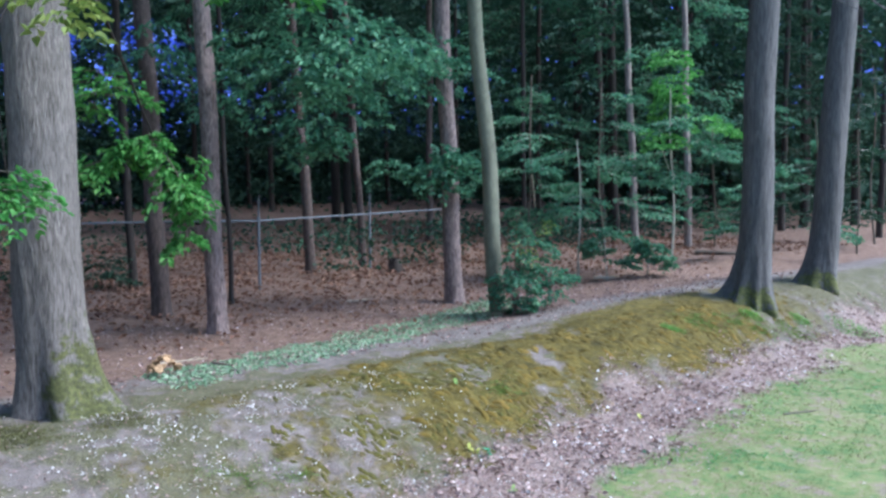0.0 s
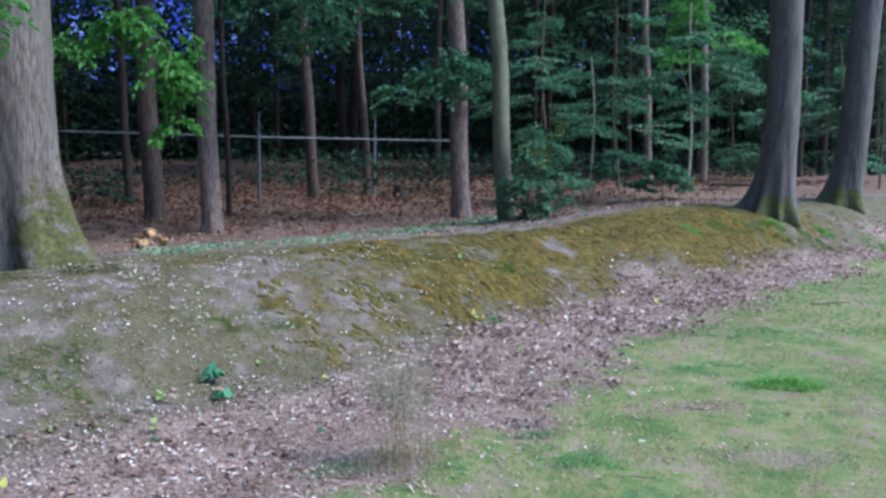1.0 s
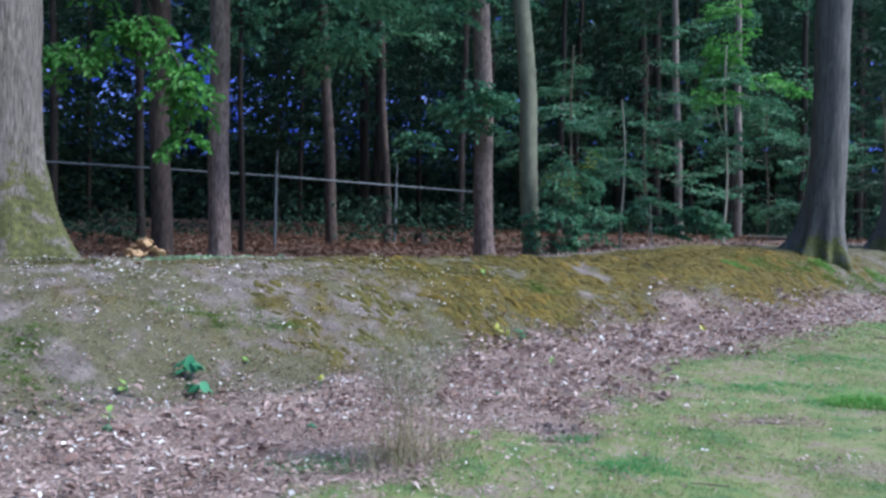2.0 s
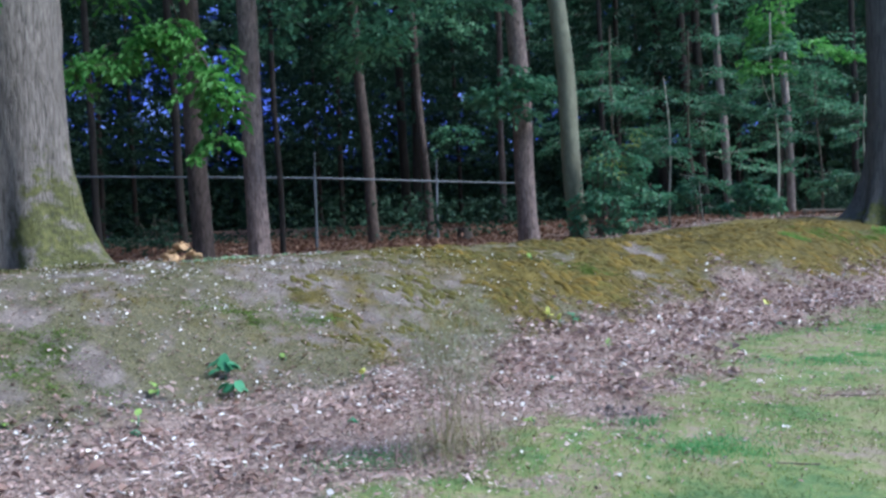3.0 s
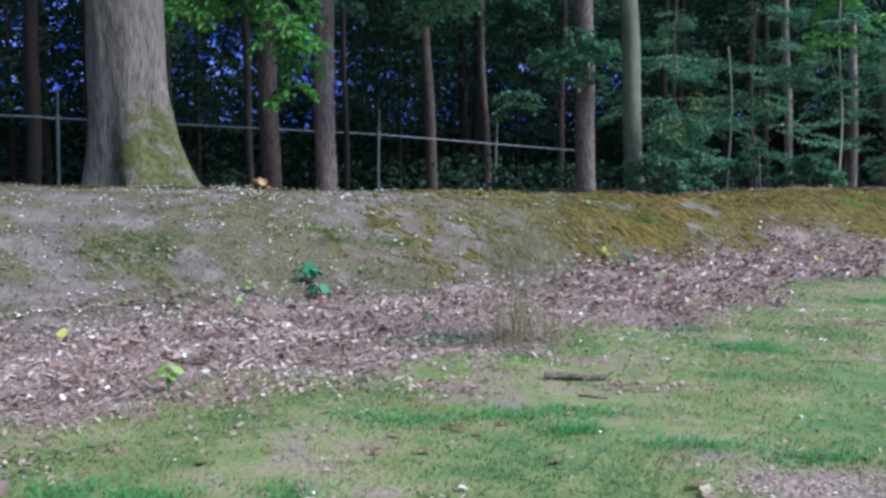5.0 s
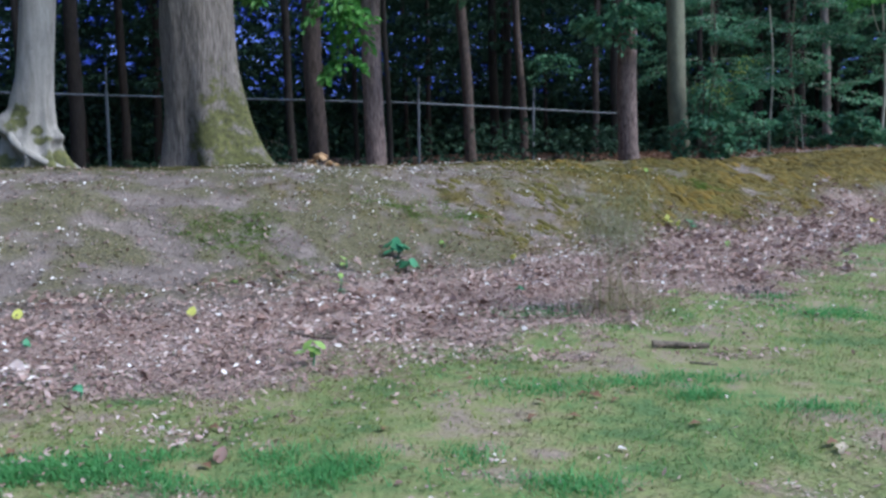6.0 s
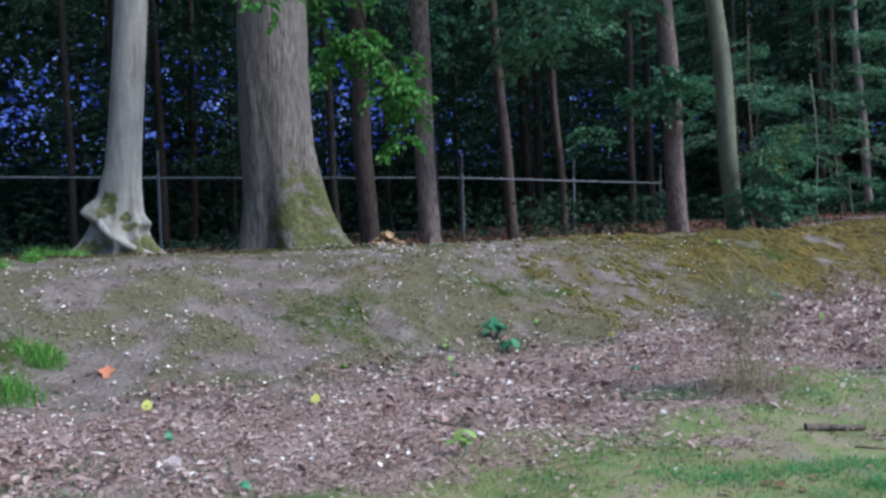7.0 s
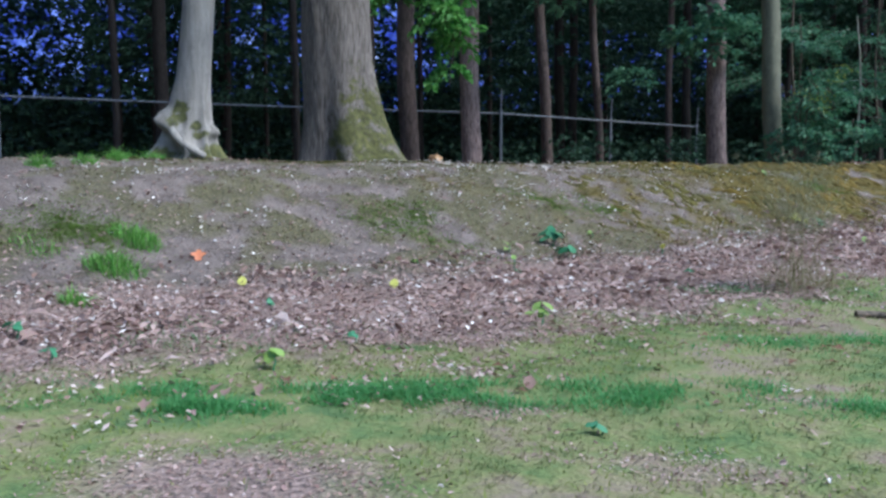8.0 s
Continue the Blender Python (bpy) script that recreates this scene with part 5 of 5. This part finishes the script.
for k, (x, y, n, h, w) in enumerate(((-3.68, 4.77, 300, 0.1, 0.15), (-3.57, 4.42, 340, 0.1, 0.17), (-3.36, 3.82, 160, 0.07, 0.09), (-4.0, 4.38, 110, 0.06, 0.14), (-4.73, 5.37, 170, 0.09, 0.11), (-4.53, 5.56, 150, 0.08, 0.1), (-4.48, 5.83, 150, 0.09, 0.08), (2.47, 6.92, 700, 0.08, 0.3), (-4.9, 6.5, 260, 0.1, 0.16), (-4.55, 6.35, 200, 0.08, 0.12), (4.9, 13.9, 300, 0.1, 0.2), (5.9, 14.4, 250, 0.1, 0.2), (3.3, 12.6, 300, 0.08, 0.2), (7.0, 14.8, 500, 0.12, 0.5))):
    tuft("tuft of bright green grass", x, y, n, h, w, TUFT_BLADE, 80 + k, 0.0025, 1.0)


def feathery_grass(x, y, stalks):
    """Thin stalks, each with a loose airy flower head, over a clump of fine blades."""
    t = thing("feathery_grass", "wispy clump of thin dry grass with airy flower heads", "grass tuft", (x, y, ground_at(x, y)))
    r = np.random.default_rng(95)
    q = r.normal(0, 0.14, (300, 3)) * np.array([1, 0.6, 0]) - np.array([0, 0, 0.01])
    v, f = blades(q, 0.2 * np.exp(-(q[:, 0] / 0.25) ** 2), 0.0009, r, 1.0, True)
    put_mesh("blades", array_mesh("blades", v, f, False), STRAW, t)["kind"] = "stuff"
    hairs = []
    for k in range(stalks):
        bx, by = r.normal(0, 0.07), r.normal(0, 0.05)
        h, dx, dy = r.uniform(0.38, 0.68), r.normal(-0.02, 0.1), r.normal(0, 0.08)
        limb(t, [(bx, by, -0.01), (bx + dx * 0.35, by + dy * 0.35, h * 0.55), (bx + dx, by + dy, h)], 0.0011, 0.0006, STRAW, "stalk", 4)
        n = 170
        u = r.uniform(0.52, 1.0, n)
        stem = np.stack([bx + dx * u ** 1.6, by + dy * u ** 1.6, h * u], -1)
        wide = 0.095 * np.sin(np.pi * np.clip((u - 0.5) * 1.9, 0, 1)) + 0.01
        away = unit(r.normal(0, 1, (n, 3)) * np.array([1, 1, 0.4]))
        hairs.append(stem + away * (wide * np.sqrt(r.uniform(0.05, 1, n)))[:, None])
    v, f = blades(np.concatenate(hairs), 0.024, 0.0009, r, 1.2)
    put_mesh("flower_heads", array_mesh("flower_heads", v, f, False), SEED_HEAD, t, "grey-green airy seed heads")["kind"] = "stuff"


SEED_HEAD = leaf_material("seed_head", [(0.0, (0.15, 0.17, 0.1)), (0.6, (0.25, 0.26, 0.17)), (1.0, (0.36, 0.35, 0.26))], 0.2, 0.8)
feathery_grass(-0.25, 5.15, 22)
r2 = np.random.default_rng(12)


def lush_patch(cx, cy, lx, ly, n):
    q = r2.normal(0, 0.75, (n, 2))
    x = cx + q[:, 0] * lx
    y = cy + q[:, 1] * ly + 0.2 * (x - cx)
    keep = fbm(x * 6, y * 6, 2, 17) > r2.uniform(0.3, 0.65, n)
    x, y = x[keep], y[keep]
    return blades(np.stack([x, y, ground_height(x, y) - 0.004], -1), 0.021, 0.002, r2, 1.2)


stuff("long_grass", [lush_patch(*q) for q in ((-1.72, 2.9, 0.5, 0.1, 19000), (-2.25, 2.68, 0.18, 0.07, 6000), (-0.44, 3.84, 0.3, 0.12, 1900), (-0.07, 4.0, 0.22, 0.08, 1000), (-0.05, 3.79, 0.1, 0.05, 800), (-0.39, 2.99, 0.2, 0.08, 1500), (-1.07, 2.98, 0.15, 0.07, 1000), (0.3, 3.72, 0.14, 0.06, 800), (0.61, 3.65, 0.12, 0.06, 700), (-0.67, 3.13, 0.18, 0.07, 1000),
                                          (2.47, 6.92, 0.4, 0.16, 3500), (0.65, 5.27, 0.3, 0.14, 3000), (0.53, 5.67, 0.15, 0.06, 700), (-0.6, 5.05, 0.25, 0.08, 1200), (2.9, 8.6, 0.8, 0.22, 5000), (2.0, 7.35, 0.55, 0.14, 3500), (-2.6, 3.5, 0.35, 0.2, 1200), (5.4, 11.4, 0.9, 0.3, 4000))],
      EMERALD_BLADE, "longer emerald grass in patches of the lawn", "grass")


def fungus_clump(x, y):
    t = thing("bracket_fungus", "clump of pale tan overlapping fungus caps behind the bank", "fungus", (x, y, ground_at(x, y)))
    q = random.Random(9)
    for k in range(30):
        bm = bmesh.new()
        bmesh.ops.create_uvsphere(bm, u_segments=12, v_segments=7, radius=q.uniform(0.03, 0.058))
        for v in bm.verts:
            v.co.z = v.co.z * 0.28 + 0.25 * (v.co.x ** 2 + v.co.y ** 2) / 0.05 * 0.2 + 0.006 * math.sin(9 * math.atan2(v.co.y, v.co.x))
        for f in bm.faces:
            f.smooth = True
        ob = part("cap", bm, FUNGUS, t)
        a = q.uniform(0, 6.28)
        d = 0.17 * math.sqrt(q.random())
        ob.matrix_local = pose(math.cos(a) * d * 1.2, math.sin(a) * d, 0.05 + 0.22 * (1 - d / 0.17) + q.uniform(-0.02, 0.02), q.uniform(-45, 45), q.uniform(-45, 45), q.uniform(0, 360))


fungus_clump(-3.3, 10.0)


def molehill(x, y):
    t = thing("molehill", "low heap of dark crumbly earth on the lawn", "earth heap", (x, y, ground_at(x, y)))
    q = random.Random(17)
    bm = bmesh.new()
    bmesh.ops.create_grid(bm, x_segments=14, y_segments=10, size=1.0)
    for v in bm.verts:
        d = math.hypot(v.co.x, v.co.y)
        v.co.z = 0.026 * max(0.0, 1 - d * d) * (0.7 + 0.6 * noise.noise(v.co * 3)) - 0.012
        v.co.x, v.co.y = v.co.x * 0.17, v.co.y * 0.09
    part("mound", bm, EARTH, t)
    for k in range(16):
        bm = bmesh.new()
        bmesh.ops.create_icosphere(bm, subdivisions=1, radius=q.uniform(0.008, 0.02))
        for v in bm.verts:
            v.co *= q.uniform(0.7, 1.2)
        a, d = q.uniform(0, 6.28), math.sqrt(q.random())
        part("clod", bm, EARTH, t).matrix_local = pose(math.cos(a) * d * 0.15, math.sin(a) * d * 0.08, 0.016 * (1 - d) + 0.002, q.uniform(0, 90), q.uniform(0, 90), 0)


EARTH = plain_material("dark_earth", (0.12, 0.098, 0.1), 0.95, 0, 0.5, 40)
molehill(0.42, 5.87)


def stump(x, y):
    t = thing("tree_stump", "low dark rotten tree stump on the woodland floor", "stump", (x, y, ground_at(x, y)))
    trunk(t, 0, 0, 0.17, 0.28, SHADED_BARK, flare=1.5, flare_height=0.2, sides=20, rings=14, seed=4, top=0.85)
    bm = bmesh.new()
    bmesh.ops.create_circle(bm, cap_ends=True, segments=16, radius=0.15)
    for v in bm.verts:
        v.co.z = 0.27 + 0.03 * math.sin(5 * v.co.x * 10)
    part("cut_face", bm, DEAD_WOOD, t)


stump(-1.25, 21.6)
